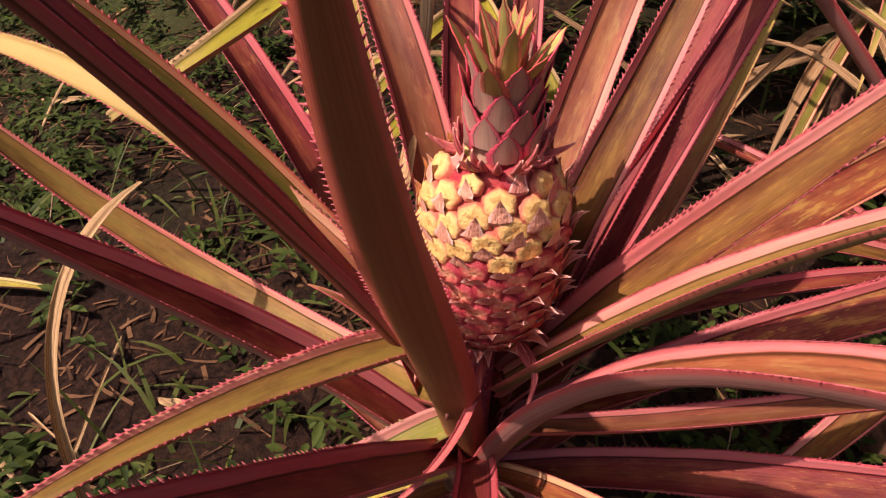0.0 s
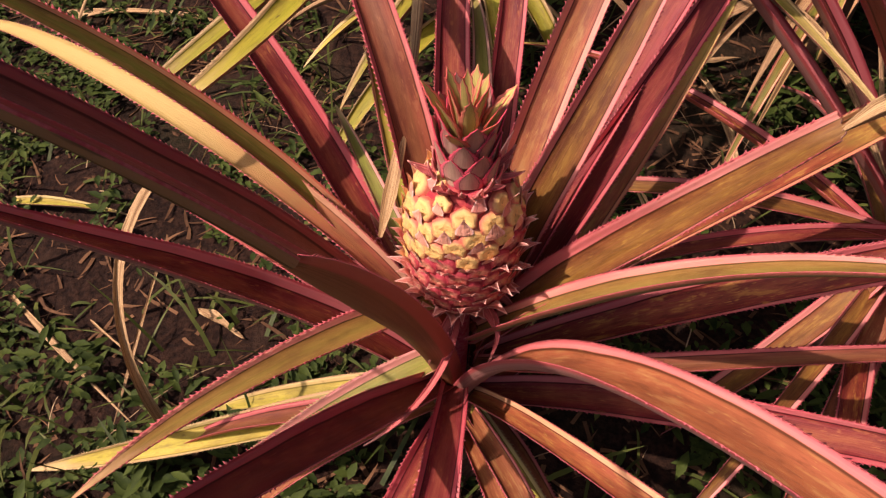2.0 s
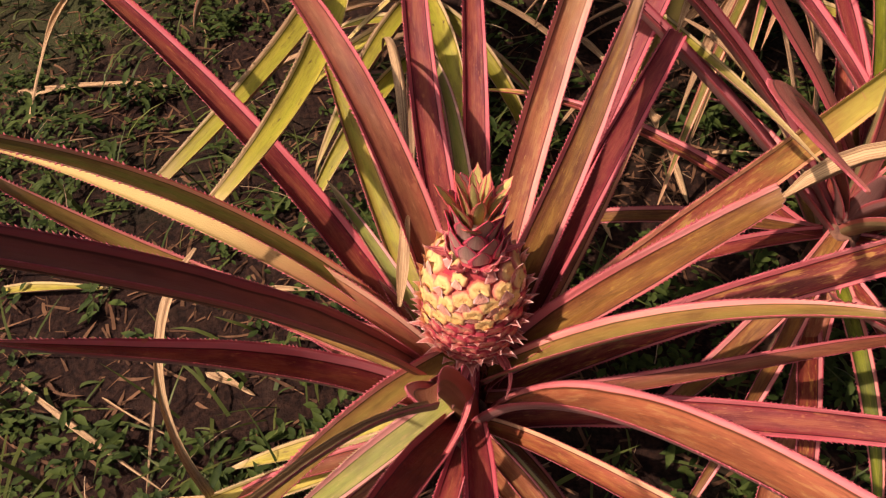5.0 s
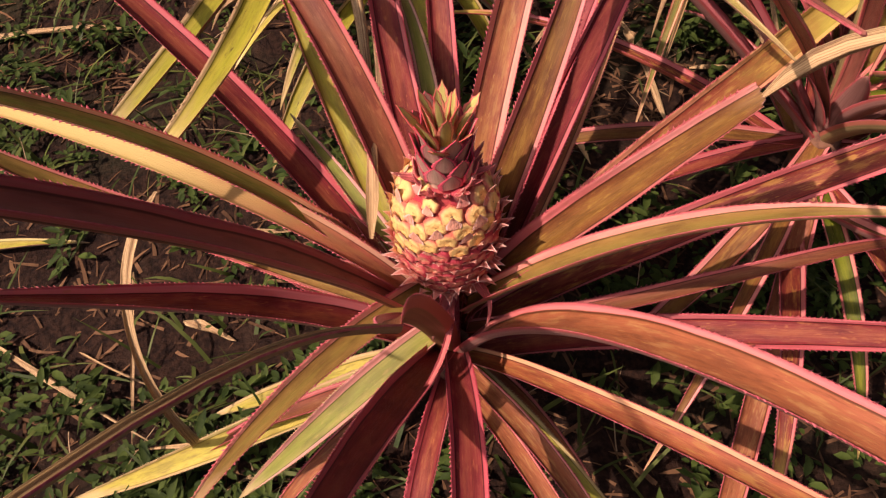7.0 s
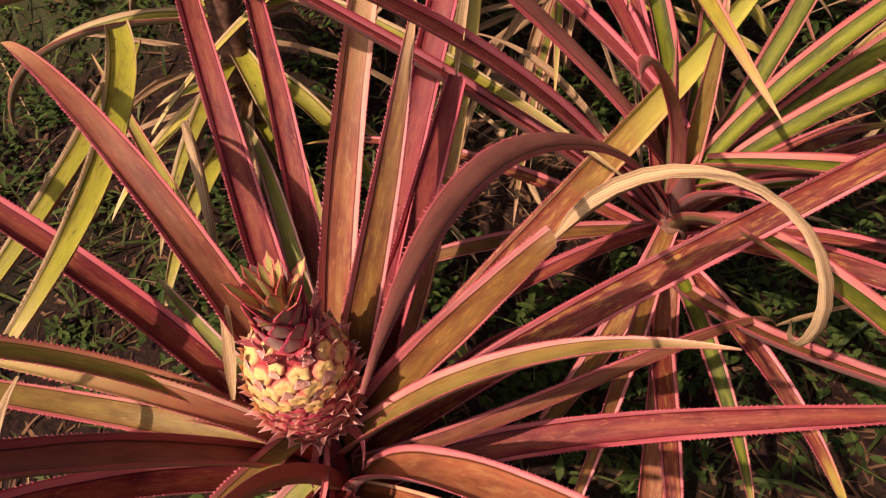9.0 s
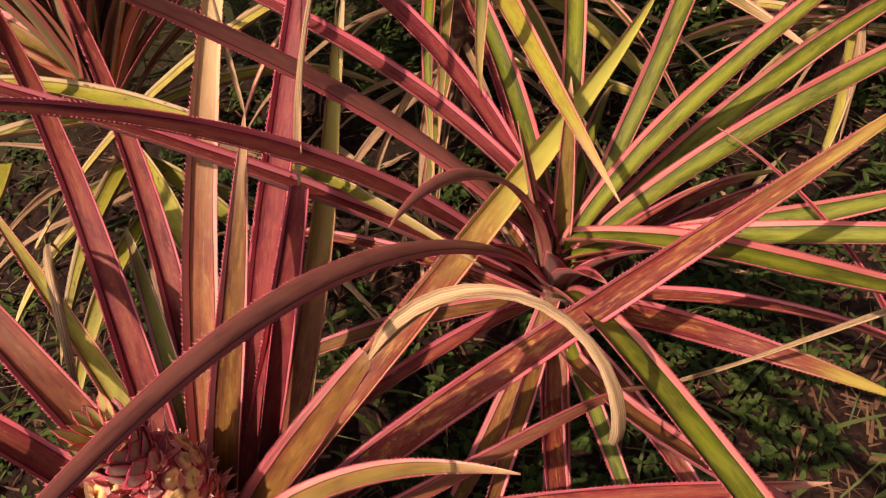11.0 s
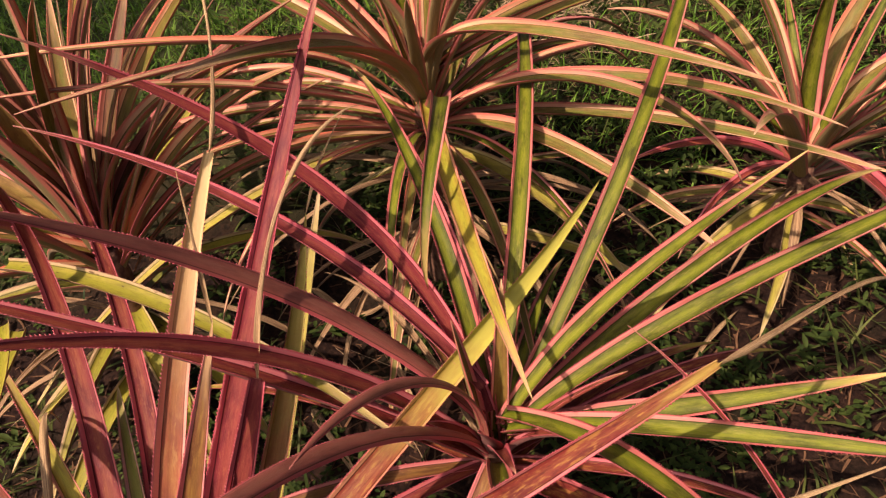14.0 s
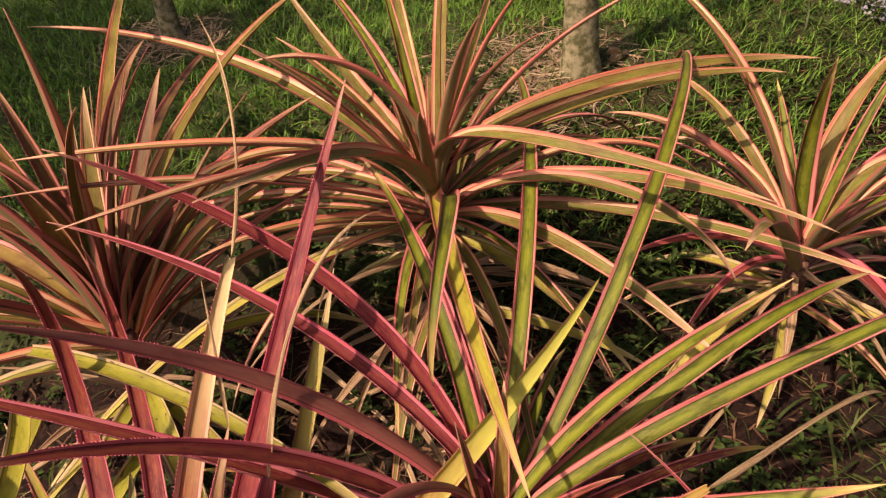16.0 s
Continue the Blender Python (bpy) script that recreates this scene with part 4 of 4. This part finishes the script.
leaf(PLANT_E, "tan", 208.5, 49.6, 35.6, 8.9, 0.799, 1.78, -0.028, 0.0462)
leaf(PLANT_E, "tan", 183.8, 56.7, 63.7, -47.9, 0.644, 2.75, 0.011, 0.0578)
leaf(PLANT_E, "tan", 272.5, 50.4, 93.5, -2.1, 0.961, 1.49, 0.013, 0.0484)
leaf(PLANT_E, "red", 282.9, 24.0, 127.5, 52.6, 0.586, 0.59, 0.036, 0.0578)
leaf(PLANT_B, "orange", 242.7, -33.9, -39.4, -11.6, 0.855, 1.07, -0.035, 0.0430)
leaf(PLANT_B, "gold", 222.9, 3.1, 81.0, -67.2, 0.593, 0.35, -0.018, 0.0434)
leaf(PLANT_D, "lime", 318.9, 9.0, 28.9, -14.1, 0.733, 0.77, -0.003, 0.0360, start=(-0.109, -0.155, PLANT_D["neck"] + 0.129))
brown_tip(front_leaf, 257.2, 63.0, 57.0, -23.3, 0.311, 3.11, 0.0034)
dry_tip(right_a_leaf, 6.7, 42.7, 217.1, -147.7, 0.382, 1.70, 0.0180)
dry_tip(right_b_leaf, 13.3, -11.5, 34.6, 7.5, 0.546, 1.56, 0.0100)
dry_tip(up_c_leaf, 66.3, 29.4, 12.1, 32.8, 0.491, 1.24, 0.0080)
dry_tip(up_d_leaf, 81.5, 40.0, -23.6, -4.3, 0.184, 0.35, 0.0066)
dry_tip(up_e_leaf, 52.8, 64.7, 99.4, -14.4, 0.480, 1.43, 0.0110)
dry_tip(low_right_leaf, 286.4, 61.8, 25.2, 51.8, 0.511, 1.87, 0.0110)
dry_tip(gold_side_leaf, 42.2, 48.0, 8.8, -17.8, 0.160, 1.09, 0.0070)
leaf(PLANT_A, "straw", 76.1, 30.5, 117.2, 25.5, 0.446, 3.01, 0.000, 0.0170, start=(-0.073, 0.027, PLANT_A["neck"] + 0.205))
leaf(PLANT_A, "straw", 238.1, -0.4, 168.9, 117.2, 0.622, 1.00, 0.000, 0.0180, start=(-0.305, 0.173, PLANT_A["neck"] + 0.158))
leaf(PLANT_D, "lime", 250.5, -8.5, 17.8, -40.6, 0.430, 2.04, 0.000, 0.0440, start=(-0.127, -0.203, PLANT_D["neck"] + 0.035), cut=True)
leaf(PLANT_D, "lime", 276.2, 2.2, 15.3, -50.1, 0.460, 1.08, 0.000, 0.0440, start=(-0.130, -0.245, PLANT_D["neck"] + 0.088), cut=True)
leaf(PLANT_B, "red", 118.5, 68.8, 60.1, -8.5, 0.699, 2.03, 0.000, 0.0150, start=(0.365, -0.439, PLANT_B["neck"] + -0.274))

# ---- older leaves low on the plants ----
def skirt(plant, seed, count, kinds, lengths, lift, bend, drop, sector=(0, 360), broad=1.0):
    """Old leaves low on the stem that hang out and down round a plant."""
    rng = random.Random(seed)
    widths = {"lime": (0.036, 0.050), "yellow": (0.036, 0.050), "dying": (0.010, 0.016), "straw": (0.016, 0.030)}
    for i in range(count):
        az = sector[0] + (sector[1] - sector[0]) * (i + rng.uniform(0.1, 0.9)) / count
        kind = rng.choice(kinds)
        shape = [rng.uniform(*lift), rng.uniform(*bend), rng.uniform(-14, 14), rng.uniform(*lengths), rng.uniform(1.0, 1.6), -rng.uniform(*drop)]
        leaf(plant, kind, az, *shape, broad * rng.uniform(*widths.get(kind, (0.026, 0.040))), roll=rng.uniform(-25, 25), gutter=rng.uniform(0.4, 0.7))


skirt(PLANT_A, 11, 9, ("brown", "straw", "orange", "red"), (0.34, 0.50), (0, 18), (35, 65), (0.04, 0.10), (20, 330))
skirt(PLANT_B, 12, 12, ("gold", "green", "straw", "red", "fading"), (0.40, 0.62), (5, 30), (40, 75), (0.02, 0.08))
skirt(PLANT_C, 13, 18, ("olive", "green", "tan", "olive", "tan"), (0.55, 0.75), (22, 50), (70, 110), (0.02, 0.10))
skirt(PLANT_C, 14, 16, ("straw", "yellow", "straw", "tan"), (0.40, 0.60), (0, 25), (60, 95), (0.12, 0.26))
skirt(PLANT_D, 15, 12, ("dusk", "olive", "bronze", "olive"), (0.50, 0.72), (25, 70), (40, 90), (0.0, 0.06), (-20, 230), broad=1.35)
skirt(PLANT_D, 16, 10, ("lime", "straw", "pale", "lime"), (0.35, 0.58), (-5, 22), (40, 85), (0.06, 0.22))
skirt(PLANT_E, 17, 12, ("olive", "green", "tan", "red"), (0.45, 0.65), (30, 75), (35, 90), (0.0, 0.05), (-60, 200))
skirt(PLANT_E, 18, 9, ("straw", "yellow", "tan"), (0.35, 0.5), (-5, 20), (40, 80), (0.06, 0.14))

skirt(PLANT_C, 19, 14, ("olive", "green", "tan", "olive"), (0.42, 0.62), (58, 88), (10, 45), (-0.04, -0.01))
skirt(PLANT_D, 20, 7, ("dusk", "olive", "bronze"), (0.40, 0.60), (60, 88), (10, 40), (-0.03, 0.0), (0, 200), broad=1.35)
skirt(PLANT_C, 22, 12, ("straw", "straw", "dying", "yellow"), (0.30, 0.52), (-15, 15), (30, 80), (0.20, 0.34), (150, 390))
skirt(PLANT_D, 23, 8, ("lime", "straw", "straw", "yellow"), (0.30, 0.50), (-10, 12), (20, 60), (0.16, 0.30), (120, 330))
skirt(PLANT_E, 21, 7, ("olive", "green"), (0.40, 0.55), (60, 88), (10, 40), (-0.03, 0.0))

skirt(PLANT_D, 24, 5, ("dying",), (0.45, 0.60), (55, 80), (10, 45), (-0.02, 0.02), (-10, 100))
skirt(PLANT_B, 25, 9, ("brown", "red", "bronze"), (0.13, 0.30), (55, 88), (0, 40), (-0.03, 0.0))
skirt(PLANT_A, 26, 6, ("red", "brown"), (0.10, 0.20), (50, 80), (10, 50), (-0.04, -0.01), (20, 170))
skirt(PLANT_E, 27, 10, ("straw", "dying", "straw", "tan"), (0.22, 0.36), (-30, 10), (20, 60), (0.02, 0.12))
# two withered bracts that hang from the foot of the fruit
leaf(PLANT_A, "rose", 265.8, -10.0, 2.0, -59.3, 0.157, 1.21, 0, 0.0085, start=(0.0, -0.005, PLANT_A["neck"] + 0.133), gutter=0.8, label="withered mauve bract").name = "bract"
leaf(PLANT_A, "rose", 316.8, 3.1, 60.0, -92.4, 0.060, 1.19, 0, 0.0070, start=(0.024, -0.004, PLANT_A["neck"] + 0.145), gutter=0.8, label="curled pink bract").name = "bract"


# ---- dead leaves on the soil ----
def fallen_leaf(x0, y0, x1, y1, width, kind, seed):
    """A dead leaf that lies on the ground, arched a little and touching it at both ends."""
    z0 = ground_height(x0, y0)
    ob = tagged(new("fallen_leaf"), "dry straw-brown fallen pineapple leaf on the soil" if kind == "straw" else "yellowing fallen pineapple leaf on the soil", "fallen leaf", "fallen leaves")
    ob.location = (x0, y0, z0)
    long = math.hypot(x1 - x0, y1 - y0)
    az = math.degrees(math.atan2(y1 - y0, x1 - x0))
    climb = math.degrees(math.atan2(ground_height(x1, y1) - z0, long))
    rng = random.Random(seed)
    arch = rng.uniform(6, 16)
    leaf(ob, kind, az, climb + arch, 2 * arch, rng.uniform(-10, 10), long, 1.0, 0, width, start=(0, 0, 0.006), roll=rng.uniform(-30, 30), gutter=0.5).name = "blade"


fallen_leaf(-0.70, 0.68, -0.42, 0.42, 0.013, "straw", 0)
fallen_leaf(-0.87, 1.47, -0.47, 1.36, 0.034, "straw", 1)
fallen_leaf(-0.73, 1.77, -0.85, 1.30, 0.024, "straw", 2)
fallen_leaf(-0.49, 1.79, -0.41, 1.48, 0.008, "straw", 3)
fallen_leaf(0.53, 1.11, 0.55, 0.86, 0.026, "straw", 4)
fallen_leaf(-0.76, 0.87, -0.54, 0.83, 0.028, "yellow", 5)
fallen_leaf(-0.31, 0.79, -0.16, 0.77, 0.02, "straw", 6)
fallen_leaf(-0.46, 0.76, -0.42, 0.42, 0.008, "straw", 7)
fallen_leaf(-0.54, 0.62, -0.40, 0.50, 0.005, "straw", 8)
fallen_leaf(-0.23, 0.37, -0.31, 0.34, 0.012, "straw", 9)
fallen_leaf(-0.37, 0.64, -0.28, 0.58, 0.02, "straw", 10)
fallen_leaf(0.63, 1.59, 0.78, 1.52, 0.025, "straw", 12)
fallen_leaf(1.07, 1.06, 1.09, 0.97, 0.035, "straw", 13)
fallen_leaf(1.06, 0.94, 1.11, 0.76, 0.02, "straw", 14)
fallen_leaf(1.09, 0.72, 1.31, 0.85, 0.018, "straw", 15)
fallen_leaf(0.42, 1.32, 0.55, 1.07, 0.02, "straw", 16)
fallen_leaf(1.72, 1.01, 1.60, 0.79, 0.024, "yellow", 17)
fallen_leaf(1.70, 0.96, 1.58, 0.74, 0.024, "straw", 18)
fallen_leaf(0.33, 1.02, 0.36, 0.80, 0.024, "straw", 19)
fallen_leaf(0.45, 1.19, 0.60, 1.21, 0.022, "straw", 20)
fallen_leaf(1.38, 1.30, 1.55, 1.25, 0.024, "straw", 21)
fallen_leaf(1.68, 2.01, 1.78, 2.06, 0.055, "straw", 22)
fallen_leaf(1.70, 2.07, 1.81, 1.99, 0.045, "straw", 23)
fallen_leaf(0.62, 0.98, 0.89, 0.87, 0.020, "straw", 24)
fallen_leaf(0.91, 0.71, 1.04, 0.50, 0.018, "straw", 25)

# ---- the fruit on the first plant ----
def fruit_profile(t):
    """Radius of the fruit at height t from 0 to 1."""
    return 0.0468 * (max(0.0, 1 - abs(2 * t - 0.98) ** 2.8)) ** 0.50 * (0.95 + 0.08 * t)


def eye_mesh(material, flap, reach, rise, wide, seed, swell=1.0):
    """One eye of the fruit, 1 across: a low puckered six-sided pad, half covered from below by a pointed bract."""
    rng = random.Random(seed)
    verts, faces, along, slots = [], [], [], []
    rings = ((0.60, -0.18, 1.0), (0.57, -0.02, 0.85), (0.50, 0.085, 0.50), (0.37, 0.120, 0.10), (0.19, 0.105, 0.0), (0.08, 0.060, -0.58))
    for n, (r, z, c) in enumerate(rings):
        for j in range(12):
            a = j * math.pi / 6
            rr = r * (1.0 if j % 2 else 0.87) * rng.uniform(0.95, 1.05) * (swell if n > 1 else 1.0)
            pucker = (0.030 if j % 2 else -0.032) * (n in (2, 3, 4)) + rng.uniform(-0.022, 0.022)
            verts.append((rr * math.cos(a) * 1.04, rr * math.sin(a) * 0.94 + 0.02, z + pucker))
            along.append(c + rng.uniform(-0.08, 0.08) + (0.20 if 7 <= j <= 11 else 0.0))
    verts.append((0, 0.02, 0.085))
    along.append(-0.75)
    for i in range(5):
        for j in range(12):
            k = (j + 1) % 12
            faces.append((i * 12 + j, i * 12 + k, (i + 1) * 12 + k, (i + 1) * 12 + j))
    for j in range(12):
        faces.append((60 + j, 60 + (j + 1) % 12, 72))
    slots += [0] * len(faces)
    lean = rng.uniform(-0.14, 0.14)
    # the bract leaves the pad's lower edge, lies over it and lifts off into a spine
    stations = ((-0.62, -0.08, 0.56), (-0.54, 0.10, 0.55), (-0.42 + 0.08 * rise, 0.16, 0.47), (-0.30 + 0.20 * rise, 0.18 + 0.10 * reach, 0.35), (-0.18 + 0.36 * rise, 0.20 + 0.32 * reach, 0.21), (-0.08 + 0.50 * rise, 0.22 + 0.66 * reach, 0.085), (-0.02 + 0.60 * rise, 0.23 + reach, 0.004))
    b, rows = len(verts), len(stations)
    for n, (y, z, w) in enumerate(stations):
        w *= wide * rng.uniform(0.90, 1.10)
        x = lean * (n / 6) ** 1.5
        tip = 0.55 * (n / 6) ** 3
        for u, c in ((-1, 1.0), (-0.5, 0.42 + tip), (0, 0.20 + tip), (0.5, 0.42 + tip), (1, 1.0)):
            verts.append((x + u * w, y + 0.14 * w * u * u + rng.uniform(-0.012, 0.012) * abs(u), z - 0.10 * w * u * u + (0.05 if n % 2 else 0.0) * w * abs(u)))
            along.append(c)
        verts.append((x, y - 0.045, z - 0.05))
        along.append(0.2)
    first = len(faces)
    for i in range(rows - 1):
        for j in range(6):
            k = (j + 1) % 6
            o = b + 6 * i
            faces.append((o + j, o + k, o + 6 + k, o + 6 + j))
    slots += [1] * (len(faces) - first)
    me = mesh_from("eye", verts, faces, [material, flap], slots, along=along)
    for face in me.polygons[first:]:
        face.use_smooth = False
    return me


def scale_leaf(crown, kind, turn, radius, foot, tall, wide, flare, lean, name):
    """One leaf of the fruit's crown: a broad pointed scale wrapped round the axis, with a finely toothed edge."""
    rows, cols, thick = 12, 8, 0.0009
    verts, uv, along = [], [], []
    for side in (0.0, thick):
        for i in range(rows + 1):
            s = i / rows
            tooth = 0.0006 * (-1) ** i if 1 < i < rows else 0.0
            w = 0.5 * wide * (0.85 + 0.45 * s) * min(1.0, 1.45 * (1 - s)) ** 0.95 + tooth + 0.0002
            out = radius + flare * s**1.4 - side
            for j in range(cols + 1):
                u = 2 * j / cols - 1
                bend = u * w / (radius + 0.4 * flare * s + 0.004)
                r = out - 0.10 * w * u * u * (1 if lean else 0)
                p = Vector((r * math.cos(bend), r * math.sin(bend), foot + tall * s - 0.10 * w * u * u))
                verts.append(Matrix.Rotation(turn, 3, "Z") @ p)
                uv.append(((u + 1) / 2, s * tall))
                along.append(s)
    n, w = (rows + 1) * (cols + 1), cols + 1
    faces = []
    for i in range(rows):
        for j in range(cols):
            a = i * w + j
            faces += [(a, a + 1, a + w + 1, a + w), (n + a, n + a + w, n + a + w + 1, n + a + 1)]
        faces += [(i * w, (i + 1) * w, n + (i + 1) * w, n + i * w), (i * w + cols, n + i * w + cols, n + (i + 1) * w + cols, (i + 1) * w + cols)]
    return part(name, mesh_from(name, verts, faces, [KINDS[kind]], uvs=uv, along=along), crown)


def add_fruit(plant, x, y, z, tall, size):
    """Fruit with its eyes in spirals, on a stalk, with the leafy crown on top. x, y, z: the fruit's foot."""
    o = Vector((x, y, z)) - plant.location
    sides, rings = 28, 22
    verts, faces = [], []
    for i in range(rings):
        t = i / (rings - 1)
        for j in range(sides):
            a = 2 * math.pi * j / sides
            r = max(0.004, fruit_profile(t) - 0.003)
            verts.append((r * math.cos(a), r * math.sin(a), tall * t))
    for i in range(rings - 1):
        for j in range(sides):
            k = (j + 1) % sides
            faces.append((i * sides + j, i * sides + k, (i + 1) * sides + k, (i + 1) * sides + j))
    core = part("fruit", mesh_from("fruit", verts, faces, [FRUIT]), plant, "ripening yellow-pink pineapple fruit with spiny bracts")
    core.location = o
    core.scale = (size, size, size)
    variants = {
        "low": [eye_mesh(EYE_PINK, FLAP_PINK, r, h, w, i, 0.94) for i, (r, h, w) in enumerate(((0.52, 0.50, 0.90), (0.38, 0.62, 0.88), (0.72, 0.44, 0.86), (0.46, 0.55, 0.94), (0.62, 0.70, 0.84)))],
        "mid": [eye_mesh(EYE, FLAP, r, h, w, 9 + i, 1.0) for i, (r, h, w) in enumerate(((0.20, 0.34, 0.76), (0.30, 0.42, 0.68), (0.16, 0.38, 0.82), (0.38, 0.30, 0.72)))],
        "top": [eye_mesh(m, FLAP_PINK, r, h, w, 20 + i, 0.95) for i, (m, r, h, w) in enumerate(((EYE, 0.80, 0.75, 0.66), (EYE_PINK, 0.75, 0.90, 0.72), (EYE_PINK, 1.05, 0.95, 0.68)))],
    }
    rng = random.Random(5)
    heights = np.linspace(0.02, 0.985, 400)
    area = np.cumsum([fruit_profile(t) + 0.006 for t in heights])
    count = 138
    for i in range(count):
        t = float(np.interp((i + 0.5) / count * area[-1], area, heights))
        a = i * 2.399963
        r = fruit_profile(t)
        slope = (fruit_profile(min(1, t + 0.02)) - fruit_profile(max(0, t - 0.02))) / (0.04 * tall)
        out = Vector((math.cos(a), math.sin(a), -slope)).normalized()
        right = Vector((-math.sin(a), math.cos(a), 0))
        up = out.cross(right)
        kind = "low" if t < 0.62 + 0.12 * math.cos(a) + rng.uniform(-0.12, 0.12) else ("top" if t > 0.88 - 0.06 * math.cos(a) else "mid")
        eye = part("eye", rng.choice(variants[kind]), core)
        wide = 0.0186 * rng.uniform(0.95, 1.06) * (0.8 if t > 0.9 or t < 0.1 else 1.0)
        turn = Matrix((right, up, out)).transposed().to_4x4()
        eye.matrix_local = Matrix.Translation((r * math.cos(a), r * math.sin(a), tall * t)) @ turn @ pose(0, 0, 0, rng.uniform(-6, 6), rng.uniform(-6, 6), rng.uniform(-8, 8)) @ Matrix.Diagonal((wide, wide, wide * rng.uniform(0.9, 1.1), 1))
    # stalk and the narrow bracts below the fruit
    foot = Vector((0, 0, plant["neck"] - 0.02))
    verts, faces = [], []
    for i in range(8):
        f = i / 7
        c = foot.lerp(o + Vector((0, 0, 0.012)), f)
        for j in range(10):
            a = 2 * math.pi * j / 10
            verts.append((c.x + 0.011 * math.cos(a), c.y + 0.011 * math.sin(a), c.z))
    for i in range(7):
        for j in range(10):
            k = (j + 1) % 10
            faces.append((i * 10 + j, i * 10 + k, (i + 1) * 10 + k, (i + 1) * 10 + j))
    part("stalk", mesh_from("stalk", verts, faces, [BRACT]), plant, "pink fruit stalk")
    for i in range(8):
        leaf(plant, "rose", 45 * i + 20, 20 - 9 * (i % 3), 95 - 12 * (i % 4), 20 * (-1) ** i, 0.055 + 0.012 * (i % 3), 1.2, 0, 0.011, start=(o.x + 0.012 * math.cos(i), o.y + 0.012 * math.sin(i), o.z + 0.006))
    # crown
    verts, faces = [], []
    for i in range(8):
        f = i / 7
        for j in range(14):
            a = 2 * math.pi * j / 14
            r = 0.0190 * (1 - 0.35 * f) if i < 7 else 0.003
            verts.append((r * math.cos(a), r * math.sin(a), 0.046 * f))
    for i in range(7):
        for j in range(14):
            k = (j + 1) % 14
            faces.append((i * 14 + j, i * 14 + k, (i + 1) * 14 + k, (i + 1) * 14 + j))
    crown = part("crown", mesh_from("crown", verts, faces, [KINDS["crown"]], uvs=[(0.5, 0.1)] * 112, along=[0.3] * 112), plant, "small mauve and green leaf crown")
    crown.location = o + Vector((0, 0, tall * 0.955 * size))
    crown.scale = (size, size, size)
    crown["neck"] = 0.0
    for i in range(28):
        f = i / 27
        radius = 0.0232 - 0.0045 * f + 0.0012 * math.sin(9 * i)
        scale_leaf(crown, "crown", radians(137.5 * i), radius, 0.042 * f, 0.019 + 0.011 * f, 0.0275, 0.0015 + 0.006 * f, 0, "crown_leaf")
    for i in range(15):
        f = i / 14
        scale_leaf(crown, "crown_green", radians(137.5 * (i + 28)), 0.0175 - 0.0135 * f, 0.035 + 0.013 * f, 0.034 + 0.008 * f + 0.004 * math.sin(4 * i), 0.0195, 0.022 * (1 - 0.8 * f), 1, "crown_leaf")
    for i in range(30):
        a = 360 / 30 * i + 9 * math.sin(5 * i)
        ob = leaf(crown, "rose", a, 30 + 26 * math.sin(3 * i), -45, 14 * math.sin(i), 0.016 + 0.005 * (i % 3), 1.0, 0, 0.0072, start=(0.021 * math.cos(radians(a)), 0.021 * math.sin(radians(a)), -0.004), gutter=0.4)
        ob.name = "crown_bract"


add_fruit(PLANT_A, 0.038, 0.405, 0.338, 0.162, 1.066)
